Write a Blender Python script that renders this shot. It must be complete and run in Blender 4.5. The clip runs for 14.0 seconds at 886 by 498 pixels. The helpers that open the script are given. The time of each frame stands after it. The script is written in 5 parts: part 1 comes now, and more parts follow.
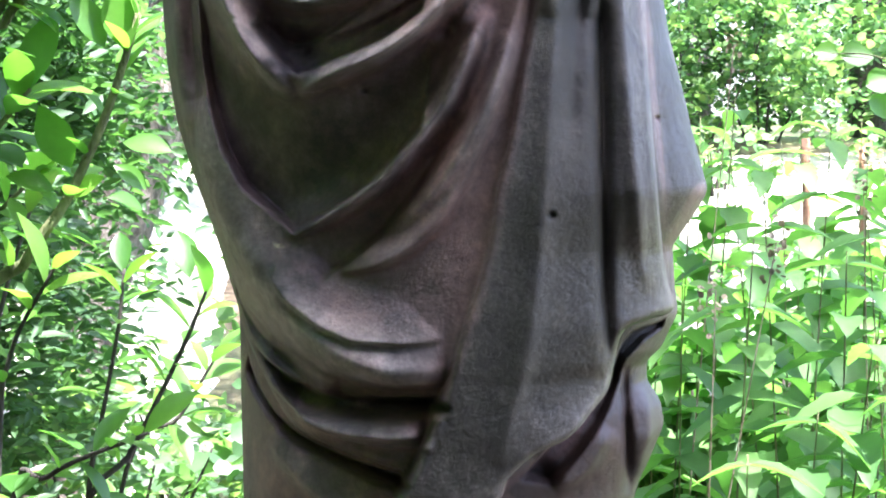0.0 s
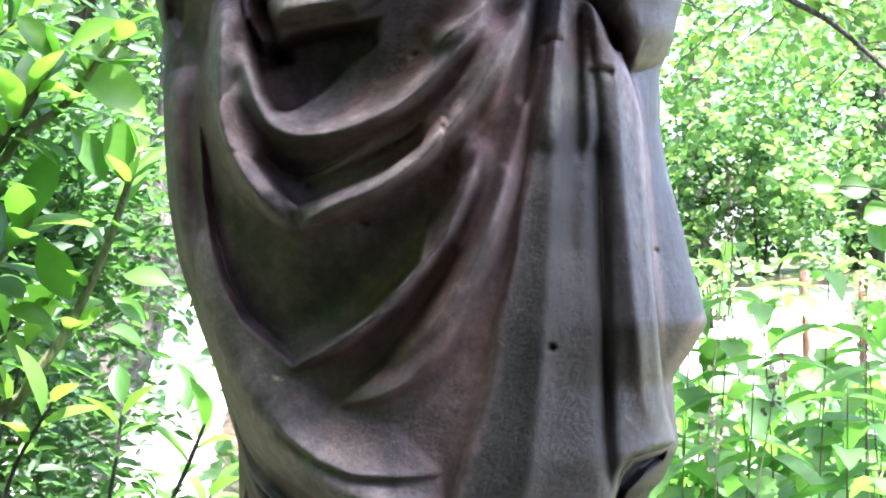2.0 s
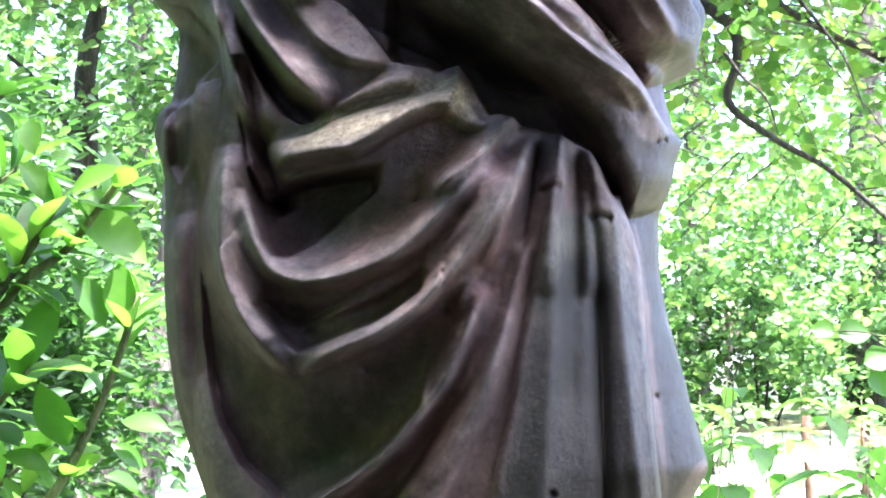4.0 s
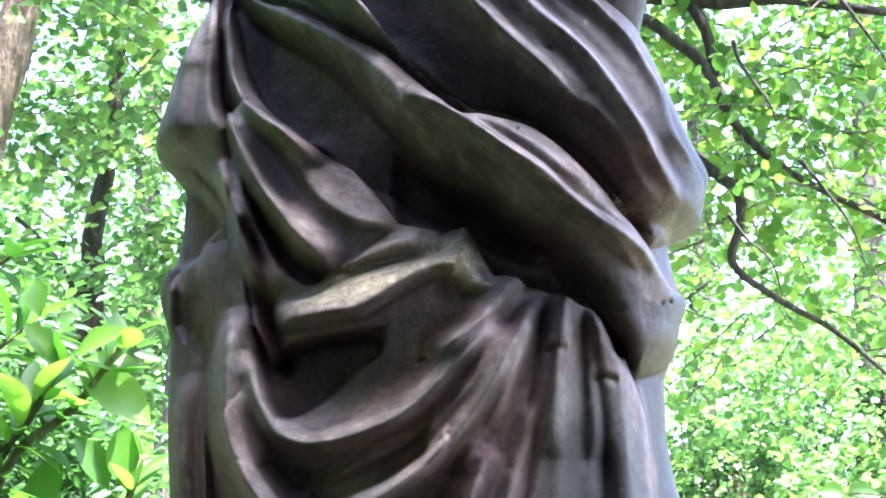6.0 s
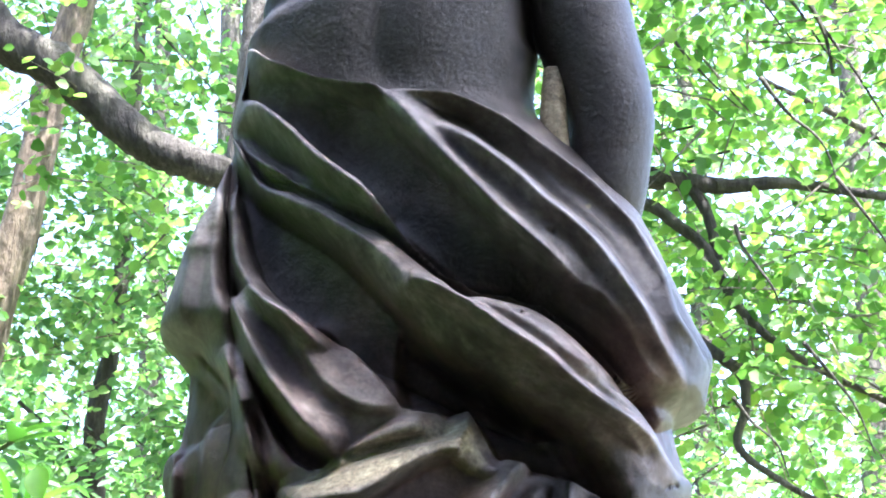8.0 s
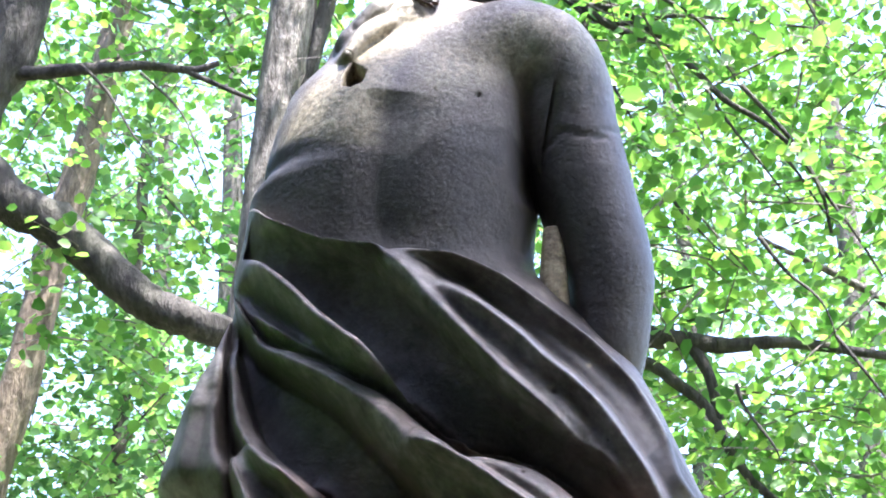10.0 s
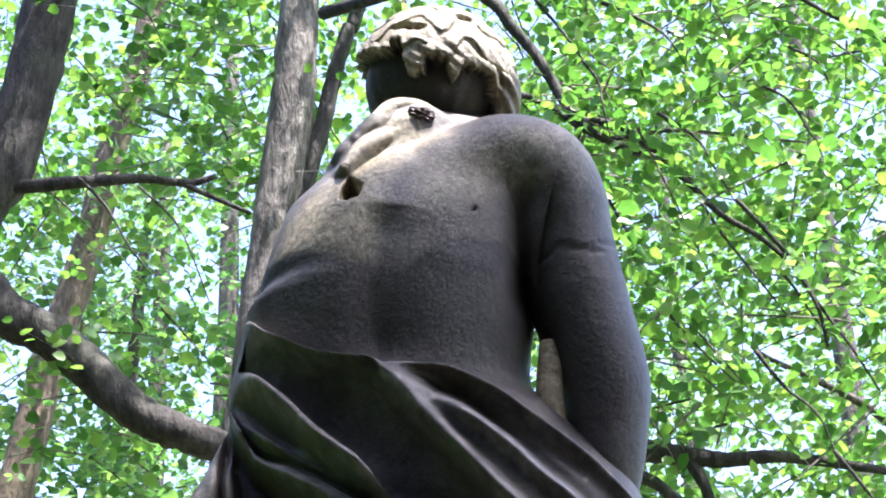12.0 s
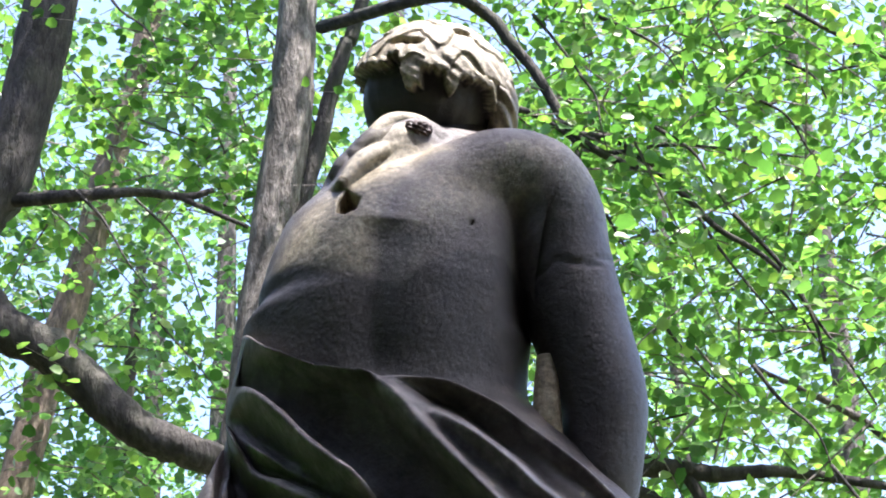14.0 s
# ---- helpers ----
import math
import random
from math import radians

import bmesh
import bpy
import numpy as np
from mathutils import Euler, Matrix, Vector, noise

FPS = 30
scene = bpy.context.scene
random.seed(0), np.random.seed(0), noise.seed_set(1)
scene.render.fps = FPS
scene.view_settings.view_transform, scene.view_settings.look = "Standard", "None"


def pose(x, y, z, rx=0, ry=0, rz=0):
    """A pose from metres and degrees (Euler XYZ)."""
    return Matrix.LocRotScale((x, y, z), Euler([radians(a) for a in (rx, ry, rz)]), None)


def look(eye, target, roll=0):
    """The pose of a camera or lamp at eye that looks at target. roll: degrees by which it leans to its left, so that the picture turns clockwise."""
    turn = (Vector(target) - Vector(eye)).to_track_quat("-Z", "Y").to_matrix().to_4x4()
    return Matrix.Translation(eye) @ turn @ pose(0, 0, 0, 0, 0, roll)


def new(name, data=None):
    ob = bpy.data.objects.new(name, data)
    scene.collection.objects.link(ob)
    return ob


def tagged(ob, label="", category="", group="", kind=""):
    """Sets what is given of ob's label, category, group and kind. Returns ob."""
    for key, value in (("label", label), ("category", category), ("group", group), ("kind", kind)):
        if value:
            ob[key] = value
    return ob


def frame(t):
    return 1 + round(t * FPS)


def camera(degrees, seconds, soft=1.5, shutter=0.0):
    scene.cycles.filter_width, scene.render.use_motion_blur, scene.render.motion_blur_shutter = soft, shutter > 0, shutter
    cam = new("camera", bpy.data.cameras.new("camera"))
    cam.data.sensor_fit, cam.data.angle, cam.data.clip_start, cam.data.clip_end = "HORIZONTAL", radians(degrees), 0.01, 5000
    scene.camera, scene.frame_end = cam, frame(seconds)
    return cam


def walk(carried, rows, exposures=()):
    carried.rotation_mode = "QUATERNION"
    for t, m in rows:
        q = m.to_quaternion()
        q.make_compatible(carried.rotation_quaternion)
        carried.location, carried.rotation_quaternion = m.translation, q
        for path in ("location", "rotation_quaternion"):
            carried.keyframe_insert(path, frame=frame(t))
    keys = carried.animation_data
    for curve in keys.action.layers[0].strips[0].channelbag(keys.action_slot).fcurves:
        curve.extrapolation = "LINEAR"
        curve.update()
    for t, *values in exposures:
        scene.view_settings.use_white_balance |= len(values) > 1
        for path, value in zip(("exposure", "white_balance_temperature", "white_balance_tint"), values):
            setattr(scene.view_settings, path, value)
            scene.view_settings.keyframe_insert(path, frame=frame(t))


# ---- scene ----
# ---- camera: it stands on one spot and tilts slowly up the statue ----
cam = camera(28.39, 14.0, soft=1.9)
EYE = (0.0, 0.0, 1.5)
TILTS = [(0, -3.000, 0.132, 0.073), (0.5, -2.027, 0.097, 0.070), (1, -0.865, 0.125, 0.063), (1.5, 0.176, 0.112, 0.048), (2, 1.324,
         0.143, 0.016), (2.5, 2.388, 0.176, -0.003), (3, 3.663, 0.164, -0.010), (3.2, 4.186, 0.168, -0.014), (5.3, 9.257, 0.000, -0.015),
         (5.5, 9.850, -0.030, -0.016), (6, 11.344, -0.014, -0.026), (6.5, 12.717, -0.003, -0.035), (7, 14.773, -0.057, -0.041), (7.5,
         16.182, -0.136, -0.041), (8, 17.345, -0.146, -0.050), (8.5, 18.767, -0.100, -0.054), (8.7, 19.391, -0.133, -0.040), (10.8, 24.224,
         -0.165, -0.019), (11, 24.667, -0.162, -0.003), (11.5, 25.572, -0.100, -0.005), (12, 26.245, -0.009, 0.003), (12.5, 26.705, -0.016,
         0.003), (13, 26.850, -0.091, 0.025), (13.5, 26.801, -0.046, 0.030), (14, 26.703, 0.090, 0.042)]
walk(cam, [(t, pose(*EYE, 90 + tilt, 0, -turn) @ Matrix.Rotation(radians(lean), 4, "Z")) for t, tilt, turn, lean in TILTS],
     exposures=[(0, 3.08, 5850, 22.5), (3.2, 3.2, 5850, 25), (5.5, 3.26, 5800, 22), (8.5, 3.32, 5850, 17), (11, 2.58, 5850, 19), (14, 2.0, 6000, 19)])

# ---- daylight: high sun, nearly overhead, open sky ----
SUN_DIR = Vector((0.25, -0.20, 0.947)).normalized()
world = bpy.data.worlds.new("sky")
scene.world = world
world.use_nodes = True
wn = world.node_tree.nodes
sky = wn.new("ShaderNodeTexSky")
sky.sky_type = "NISHITA"
sky.sun_disc = False
sky.sun_elevation = math.asin(SUN_DIR.z)
sky.sun_rotation = math.atan2(SUN_DIR.x, SUN_DIR.y)
sky.air_density, sky.dust_density, sky.ozone_density = 1.0, 3.2, 1.4
world.node_tree.links.new(sky.outputs[0], wn["Background"].inputs[0])
wn["Background"].inputs[1].default_value = 0.15
lamp = bpy.data.lights.new("sun", "SUN")
lamp.energy, lamp.angle, lamp.color = 5.0, radians(0.53), (1.0, 0.94, 0.84)
sun = new("sun", lamp)
sun.matrix_world = look(SUN_DIR * 60, (0, 0, 0))


# ---- materials ----
def material(name):
    m = bpy.data.materials.new(name)
    m.use_nodes = True
    nt = m.node_tree
    return m, nt, nt.nodes, nt.links, nt.nodes["Principled BSDF"]


def noise_tex(nt, scale, detail=6, rough=0.6, coords=None):
    n = nt.nodes.new("ShaderNodeTexNoise")
    n.inputs["Scale"].default_value, n.inputs["Detail"].default_value, n.inputs["Roughness"].default_value = scale, detail, rough
    if coords is not None:
        nt.links.new(coords, n.inputs["Vector"])
    return n.outputs["Fac"]


def ramp(nt, fac, stops):
    r = nt.nodes.new("ShaderNodeValToRGB")
    els = r.color_ramp.elements
    while len(els) < len(stops):
        els.new(0.5)
    for e, (p, c) in zip(els, stops):
        e.position, e.color = p, (*c, 1)
    nt.links.new(fac, r.inputs[0])
    return r.outputs[0]


def mix(nt, fac, a, b, blend="MIX"):
    m = nt.nodes.new("ShaderNodeMix")
    m.data_type, m.blend_type = "RGBA", blend
    for sock, v in ((m.inputs[0], fac), (m.inputs[6], a), (m.inputs[7], b)):
        if isinstance(v, (int, float)):
            sock.default_value = v
        elif isinstance(v, tuple):
            sock.default_value = (*v, 1)
        else:
            nt.links.new(v, sock)
    return m.outputs[2]


def bump(nt, height, strength, distance, before=None):
    b = nt.nodes.new("ShaderNodeBump")
    b.inputs["Strength"].default_value, b.inputs["Distance"].default_value = strength, distance
    nt.links.new(height, b.inputs["Height"])
    if before is not None:
        nt.links.new(before, b.inputs["Normal"])
    return b.outputs[0]


def coords(nt, kind="Object", scale=(1, 1, 1)):
    c = nt.nodes.new("ShaderNodeTexCoord")
    mp = nt.nodes.new("ShaderNodeMapping")
    mp.inputs["Scale"].default_value = scale
    nt.links.new(c.outputs[kind], mp.inputs[0])
    return mp.outputs[0]


def statue_material():
    m, nt, nodes, links, p = material("weathered_painted_metal")
    co = coords(nt)
    att = nodes.new("ShaderNodeAttribute")
    att.attribute_name = "stain_and_light"
    sep = nodes.new("ShaderNodeSeparateColor")
    links.new(att.outputs["Color"], sep.inputs[0])
    light_and_crust = nodes.new("ShaderNodeAttribute")
    light_and_crust.attribute_name = "light_and_crust"
    wsep = nodes.new("ShaderNodeSeparateColor")
    links.new(light_and_crust.outputs["Color"], wsep.inputs[0])
    big, fine = noise_tex(nt, 8, 8, 0.68, co), noise_tex(nt, 110, 8, 0.75, co)
    mid = noise_tex(nt, 38, 6, 0.65, co)
    streak = noise_tex(nt, 11, 8, 0.7, coords(nt, scale=(2.0, 2.0, 0.8)))
    base = ramp(nt, big, [(0.3, (0.056, 0.049, 0.044)), (0.5, (0.105, 0.092, 0.083)), (0.72, (0.19, 0.170, 0.152))])
    red = ramp(nt, streak, [(0.3, (0.10, 0.056, 0.046)), (0.52, (0.18, 0.105, 0.086)), (0.72, (0.31, 0.195, 0.16))])
    green = ramp(nt, streak, [(0.3, (0.05, 0.054, 0.039)), (0.55, (0.10, 0.107, 0.076)), (0.75, (0.17, 0.178, 0.13))])
    pale = ramp(nt, fine, [(0.35, (0.16, 0.135, 0.08)), (0.6, (0.38, 0.34, 0.23)), (0.8, (0.52, 0.49, 0.39))])
    crest_light = ramp(nt, mid, [(0.3, (0.12, 0.112, 0.102)), (0.55, (0.26, 0.248, 0.23)), (0.75, (0.42, 0.405, 0.38))])
    col = mix(nt, sep.outputs[0], base, red)
    col = mix(nt, sep.outputs[1], col, green)
    # crests painted pale, in patches: skylight on the ridges and some wear
    crest_mask = mix(nt, 1.0, wsep.outputs[0], ramp(nt, big, [(0.32, (0.25,) * 3), (0.6, (1,) * 3)]), "MULTIPLY")
    col = mix(nt, crest_mask, col, crest_light)
    # dark tone with a ragged rim: black crust and painted shade together
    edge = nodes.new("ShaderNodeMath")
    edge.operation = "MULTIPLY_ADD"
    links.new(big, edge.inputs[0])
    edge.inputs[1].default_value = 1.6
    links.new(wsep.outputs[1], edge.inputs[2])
    crust_and_shade = ramp(nt, edge.outputs[0], [(0.0, (1, 1, 1)), (0.72, (1, 1, 1)), (1.0, (0.26, 0.25, 0.235))])
    col = mix(nt, 1.0, col, crust_and_shade, "MULTIPLY")
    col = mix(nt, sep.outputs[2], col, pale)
    speck = ramp(nt, noise_tex(nt, 160, 3, 0.5, co), [(0.20, (0.3, 0.3, 0.3)), (0.29, (1, 1, 1))])
    col = mix(nt, 1.0, col, speck, "MULTIPLY")
    col = mix(nt, 0.6, col, ramp(nt, fine, [(0.3, (0.5, 0.48, 0.46)), (0.7, (1.5, 1.45, 1.4))]), "MULTIPLY")
    col = mix(nt, 0.6, col, ramp(nt, mid, [(0.32, (0.62, 0.58, 0.55)), (0.68, (1.35, 1.35, 1.32))]), "MULTIPLY")
    links.new(col, p.inputs["Base Color"])
    links.new(ramp(nt, streak, [(0.3, (0.36,) * 3), (0.75, (0.6,) * 3)]), p.inputs["Roughness"])
    p.inputs["Specular IOR Level"].default_value = 0.5
    links.new(bump(nt, fine, 0.7, 0.0035, bump(nt, mid, 0.25, 0.005, bump(nt, noise_tex(nt, 14, 6, 0.6, co), 0.3, 0.012))), p.inputs["Normal"])
    return m


def leaf_material(name, dark, light, yellow, gloss=0.45):
    m, nt, nodes, links, p = material(name)
    geo = nodes.new("ShaderNodeNewGeometry")
    info = nodes.new("ShaderNodeObjectInfo")
    add = nodes.new("ShaderNodeMath")
    add.operation = "ADD"
    links.new(geo.outputs["Random Per Island"], add.inputs[0])
    links.new(info.outputs["Random"], add.inputs[1])
    fr = nodes.new("ShaderNodeMath")
    fr.operation = "FRACT"
    links.new(add.outputs[0], fr.inputs[0])
    col = ramp(nt, fr.outputs[0], [(0.0, dark), (0.55, light), (0.97, yellow)])
    vein = noise_tex(nt, 30, 4, 0.6, coords(nt))
    col = mix(nt, 0.5, col, ramp(nt, vein, [(0.3, (0.75, 0.75, 0.7)), (0.7, (1.2, 1.2, 1.1))]), "MULTIPLY")
    links.new(col, p.inputs["Base Color"])
    p.inputs["Roughness"].default_value = gloss
    tr = nodes.new("ShaderNodeBsdfTranslucent")
    links.new(mix(nt, 1.0, col, (1.55, 1.76, 0.85), "MULTIPLY"), tr.inputs[0])
    ms = nodes.new("ShaderNodeMixShader")
    ms.inputs[0].default_value = 0.5
    links.new(p.outputs[0], ms.inputs[1])
    links.new(tr.outputs[0], ms.inputs[2])
    links.new(ms.outputs[0], nodes["Material Output"].inputs[0])
    return m


def bark_material(name, a, b, c, moss=0.3):
    m, nt, nodes, links, p = material(name)
    co = coords(nt, scale=(1, 1, 0.3))
    fis, big = noise_tex(nt, 34, 7, 0.7, co), noise_tex(nt, 2.5, 4, 0.6, coords(nt))
    plate = noise_tex(nt, 11, 5, 0.65, coords(nt, scale=(1, 1, 0.45)))
    col = ramp(nt, fis, [(0.32, a), (0.5, b), (0.7, c)])
    col = mix(nt, 0.85, col, ramp(nt, plate, [(0.38, (0.35, 0.34, 0.33)), (0.5, (0.9, 0.9, 0.9)), (0.66, (1.3, 1.3, 1.28))]), "MULTIPLY")
    col = mix(nt, ramp(nt, big, [(0.5, (0, 0, 0)), (0.75, (moss,) * 3)]), col, (0.075, 0.085, 0.04))
    links.new(col, p.inputs["Base Color"])
    p.inputs["Roughness"].default_value = 0.85
    links.new(bump(nt, fis, 0.9, 0.02, bump(nt, plate, 0.9, 0.05)), p.inputs["Normal"])
    return m


def ground_material():
    m, nt, nodes, links, p = material("woodland_soil_and_grass")
    co = coords(nt)
    big, fine = noise_tex(nt, 0.5, 6, 0.6, co), noise_tex(nt, 14, 8, 0.7, co)
    soil = ramp(nt, fine, [(0.3, (0.07, 0.05, 0.03)), (0.7, (0.2, 0.15, 0.09))])
    grass = ramp(nt, fine, [(0.3, (0.04, 0.07, 0.02)), (0.7, (0.14, 0.19, 0.06))])
    links.new(mix(nt, ramp(nt, big, [(0.42, (0, 0, 0)), (0.55, (1, 1, 1))]), soil, grass), p.inputs["Base Color"])
    p.inputs["Roughness"].default_value = 0.95
    links.new(bump(nt, fine, 0.6, 0.05), p.inputs["Normal"])
    return m


def sand_material():
    m, nt, nodes, links, p = material("pale_sandy_path")
    co = coords(nt)
    f = noise_tex(nt, 60, 8, 0.75, co)
    col = ramp(nt, f, [(0.3, (0.40, 0.35, 0.28)), (0.7, (0.66, 0.61, 0.52))])
    links.new(mix(nt, 0.4, col, ramp(nt, noise_tex(nt, 2, 4, 0.6, co), [(0.35, (0.6, 0.58, 0.5)), (0.65, (1.2, 1.2, 1.15))]), "MULTIPLY"), p.inputs["Base Color"])
    p.inputs["Roughness"].default_value = 0.95
    links.new(bump(nt, f, 0.5, 0.01), p.inputs["Normal"])
    return m


def stone_material():
    m, nt, nodes, links, p = material("mossy_sandstone")
    co = coords(nt)
    f = noise_tex(nt, 25, 8, 0.7, co)
    col = ramp(nt, f, [(0.3, (0.16, 0.15, 0.12)), (0.7, (0.34, 0.31, 0.25))])
    links.new(mix(nt, ramp(nt, noise_tex(nt, 4, 5, 0.6, co), [(0.5, (0, 0, 0)), (0.65, (0.8,) * 3)]), col, (0.07, 0.09, 0.04)), p.inputs["Base Color"])
    p.inputs["Roughness"].default_value = 0.9
    links.new(bump(nt, f, 0.6, 0.01), p.inputs["Normal"])
    return m


METAL = statue_material()
LEAF = leaf_material("broad_leaf", (0.046, 0.115, 0.032), (0.104, 0.22, 0.062), (0.195, 0.30, 0.08), 0.36)
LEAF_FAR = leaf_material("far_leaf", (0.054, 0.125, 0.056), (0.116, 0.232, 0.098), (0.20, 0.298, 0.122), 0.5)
LAUREL = leaf_material("laurel_leaf", (0.045, 0.13, 0.025), (0.08, 0.21, 0.03), (0.13, 0.28, 0.04), 0.38)
YEWLIGHT = leaf_material("feathery_leaf", (0.03, 0.075, 0.03), (0.05, 0.12, 0.045), (0.07, 0.15, 0.055), 0.5)
# near-black foliage for the unseen trees that block light
BLOCKER_LEAF = leaf_material("light_blocker_leaf", (0.012, 0.022, 0.01), (0.02, 0.035, 0.014), (0.03, 0.05, 0.018), 0.6)
NETTLE = leaf_material("nettle_leaf", (0.05, 0.14, 0.035), (0.075, 0.19, 0.045), (0.11, 0.24, 0.06), 0.55)
GRASS = leaf_material("grass_blade", (0.06, 0.12, 0.025), (0.11, 0.19, 0.04), (0.22, 0.26, 0.09), 0.5)
BARK = bark_material("grey_brown_bark", (0.03, 0.027, 0.022), (0.078, 0.068, 0.058), (0.18, 0.16, 0.135))
# trunk bark lightened to stand in for full sun on it
BARK_SUNLIT = bark_material("sunlit_bark", (0.06, 0.052, 0.043), (0.20, 0.176, 0.148), (0.42, 0.38, 0.33))
BARK_DARK = bark_material("dark_bark", (0.018, 0.016, 0.013), (0.048, 0.042, 0.034), (0.10, 0.088, 0.074), 0.6)
BARK_RED = bark_material("orange_bark", (0.16, 0.08, 0.045), (0.34, 0.19, 0.11), (0.5, 0.32, 0.2), 0.1)
BARK_WARM = bark_material("warm_brown_bark", (0.07, 0.05, 0.035), (0.16, 0.12, 0.085), (0.28, 0.22, 0.16), 0.5)
STEM = bark_material("green_stem", (0.08, 0.1, 0.04), (0.14, 0.17, 0.06), (0.2, 0.22, 0.1), 0.0)
STALK = bark_material("dry_stalk", (0.2, 0.16, 0.1), (0.34, 0.29, 0.19), (0.5, 0.44, 0.3), 0.0)
GROUND, SAND, STONE = ground_material(), sand_material(), stone_material()
# dark soil colour that keeps bounced light off the statue
LOW_BOUNCE = bark_material("low_bounce_soil", (0.018, 0.014, 0.01), (0.04, 0.03, 0.02), (0.09, 0.06, 0.035), 0.2)


# ---- mesh helpers ----
def mesh_from(name, verts, faces, mat, smooth=True):
    me = bpy.data.meshes.new(name)
    me.from_pydata(verts if isinstance(verts, list) else verts.tolist(), [], faces if isinstance(faces, list) else faces.tolist())
    me.materials.append(mat)
    if smooth:
        me.polygons.foreach_set("use_smooth", [True] * len(me.polygons))
    me.update()
    return me


def part(name, me, parent, label="", kind=""):
    ob = new(name, me)
    ob.parent = parent
    return tagged(ob, label=label, kind=kind)


def thing(name, label, category, group="", kind="", at=(0, 0, 0)):
    ob = new(name)
    ob.location = at
    ob.empty_display_size = 0.1
    return tagged(ob, label, category, group, kind)


def spline(points, n):
    """A smooth curve through the points, at n even steps."""
    p = np.array(points, float)
    if len(p) < 3:
        return p[0] + (p[-1] - p[0]) * np.linspace(0, 1, n)[:, None]
    q = np.vstack([2 * p[0] - p[1], p, 2 * p[-1] - p[-2]])
    u = np.linspace(0, len(p) - 1 - 1e-6, n)
    i = u.astype(int)
    f = (u - i)[:, None]
    a, b, c, d = q[i], q[i + 1], q[i + 2], q[i + 3]
    return 0.5 * (2 * b + (c - a) * f + (2 * a - 5 * b + 4 * c - d) * f ** 2 + (3 * b - a - 3 * c + d) * f ** 3)


def tube(points, r0, r1, n=16, sides=10, rough=0.0, seed=0, power=1.0):
    """Vertices and faces of a tapered, closed tube along a smooth curve."""
    p = spline(points, n)
    rng = np.random.default_rng(seed)
    t = np.gradient(p, axis=0)
    t /= np.linalg.norm(t, axis=1)[:, None] + 1e-9
    ref = np.array((0.31, 0.95, 0.1)) if abs(t[:, 2]).mean() > 0.6 else np.array((0.05, 0.1, 1.0))
    a = np.cross(t, ref)
    a /= np.linalg.norm(a, axis=1)[:, None] + 1e-9
    b = np.cross(t, a)
    r = r0 + (r1 - r0) * np.linspace(0, 1, n) ** power
    ang = np.linspace(0, 2 * np.pi, sides, endpoint=False)
    rad = r[:, None] * (1 + rough * rng.normal(0, 1, (n, sides)))
    v = p[:, None] + rad[..., None] * (np.cos(ang)[None, :, None] * a[:, None] + np.sin(ang)[None, :, None] * b[:, None])
    verts = v.reshape(-1, 3).tolist()
    faces = []
    for i in range(n - 1):
        for j in range(sides):
            k = (j + 1) % sides
            faces.append([i * sides + j, i * sides + k, (i + 1) * sides + k, (i + 1) * sides + j])
    faces.append(list(range(sides))[::-1])
    faces.append([(n - 1) * sides + j for j in range(sides)])
    return verts, faces


def joined(pieces):
    verts, faces = [], []
    for v, f in pieces:
        o = len(verts)
        verts.extend(v)
        faces.extend([[i + o for i in q] for q in f])
    return verts, faces


LEAF_SHAPE = np.array([(0, 0, 0), (-0.38, 0.24, 0.07), (-0.37, 0.64, 0.05), (0, 1, -0.06), (0.37, 0.64, 0.05), (0.38, 0.24, 0.07)])
LEAF_FACES = np.array([(0, 5, 4, 3), (0, 3, 2, 1)])


def leaves_at(pos, heading, size, rng, tilt=0.55, width=1.0):
    """Many leaves in one go: each at pos, pointing along heading, with a random tilt."""
    n = len(pos)
    up = np.stack([rng.normal(0, tilt, n), rng.normal(0, tilt, n), np.ones(n)], 1)
    h = heading + rng.normal(0, 0.35, (n, 3))
    h /= np.linalg.norm(h, axis=1)[:, None] + 1e-9
    side = np.cross(h, up)
    side /= np.linalg.norm(side, axis=1)[:, None] + 1e-9
    nor = np.cross(side, h)
    s = (size * rng.uniform(0.65, 1.25, n))[:, None, None]
    v = pos[:, None] + s * (LEAF_SHAPE[None, :, 0:1] * width * side[:, None] + LEAF_SHAPE[None, :, 1:2] * h[:, None] + LEAF_SHAPE[None, :, 2:3] * nor[:, None])
    f = LEAF_FACES[None] + 6 * np.arange(n)[:, None, None]
    return v.reshape(-1, 3), f.reshape(-1, 4)


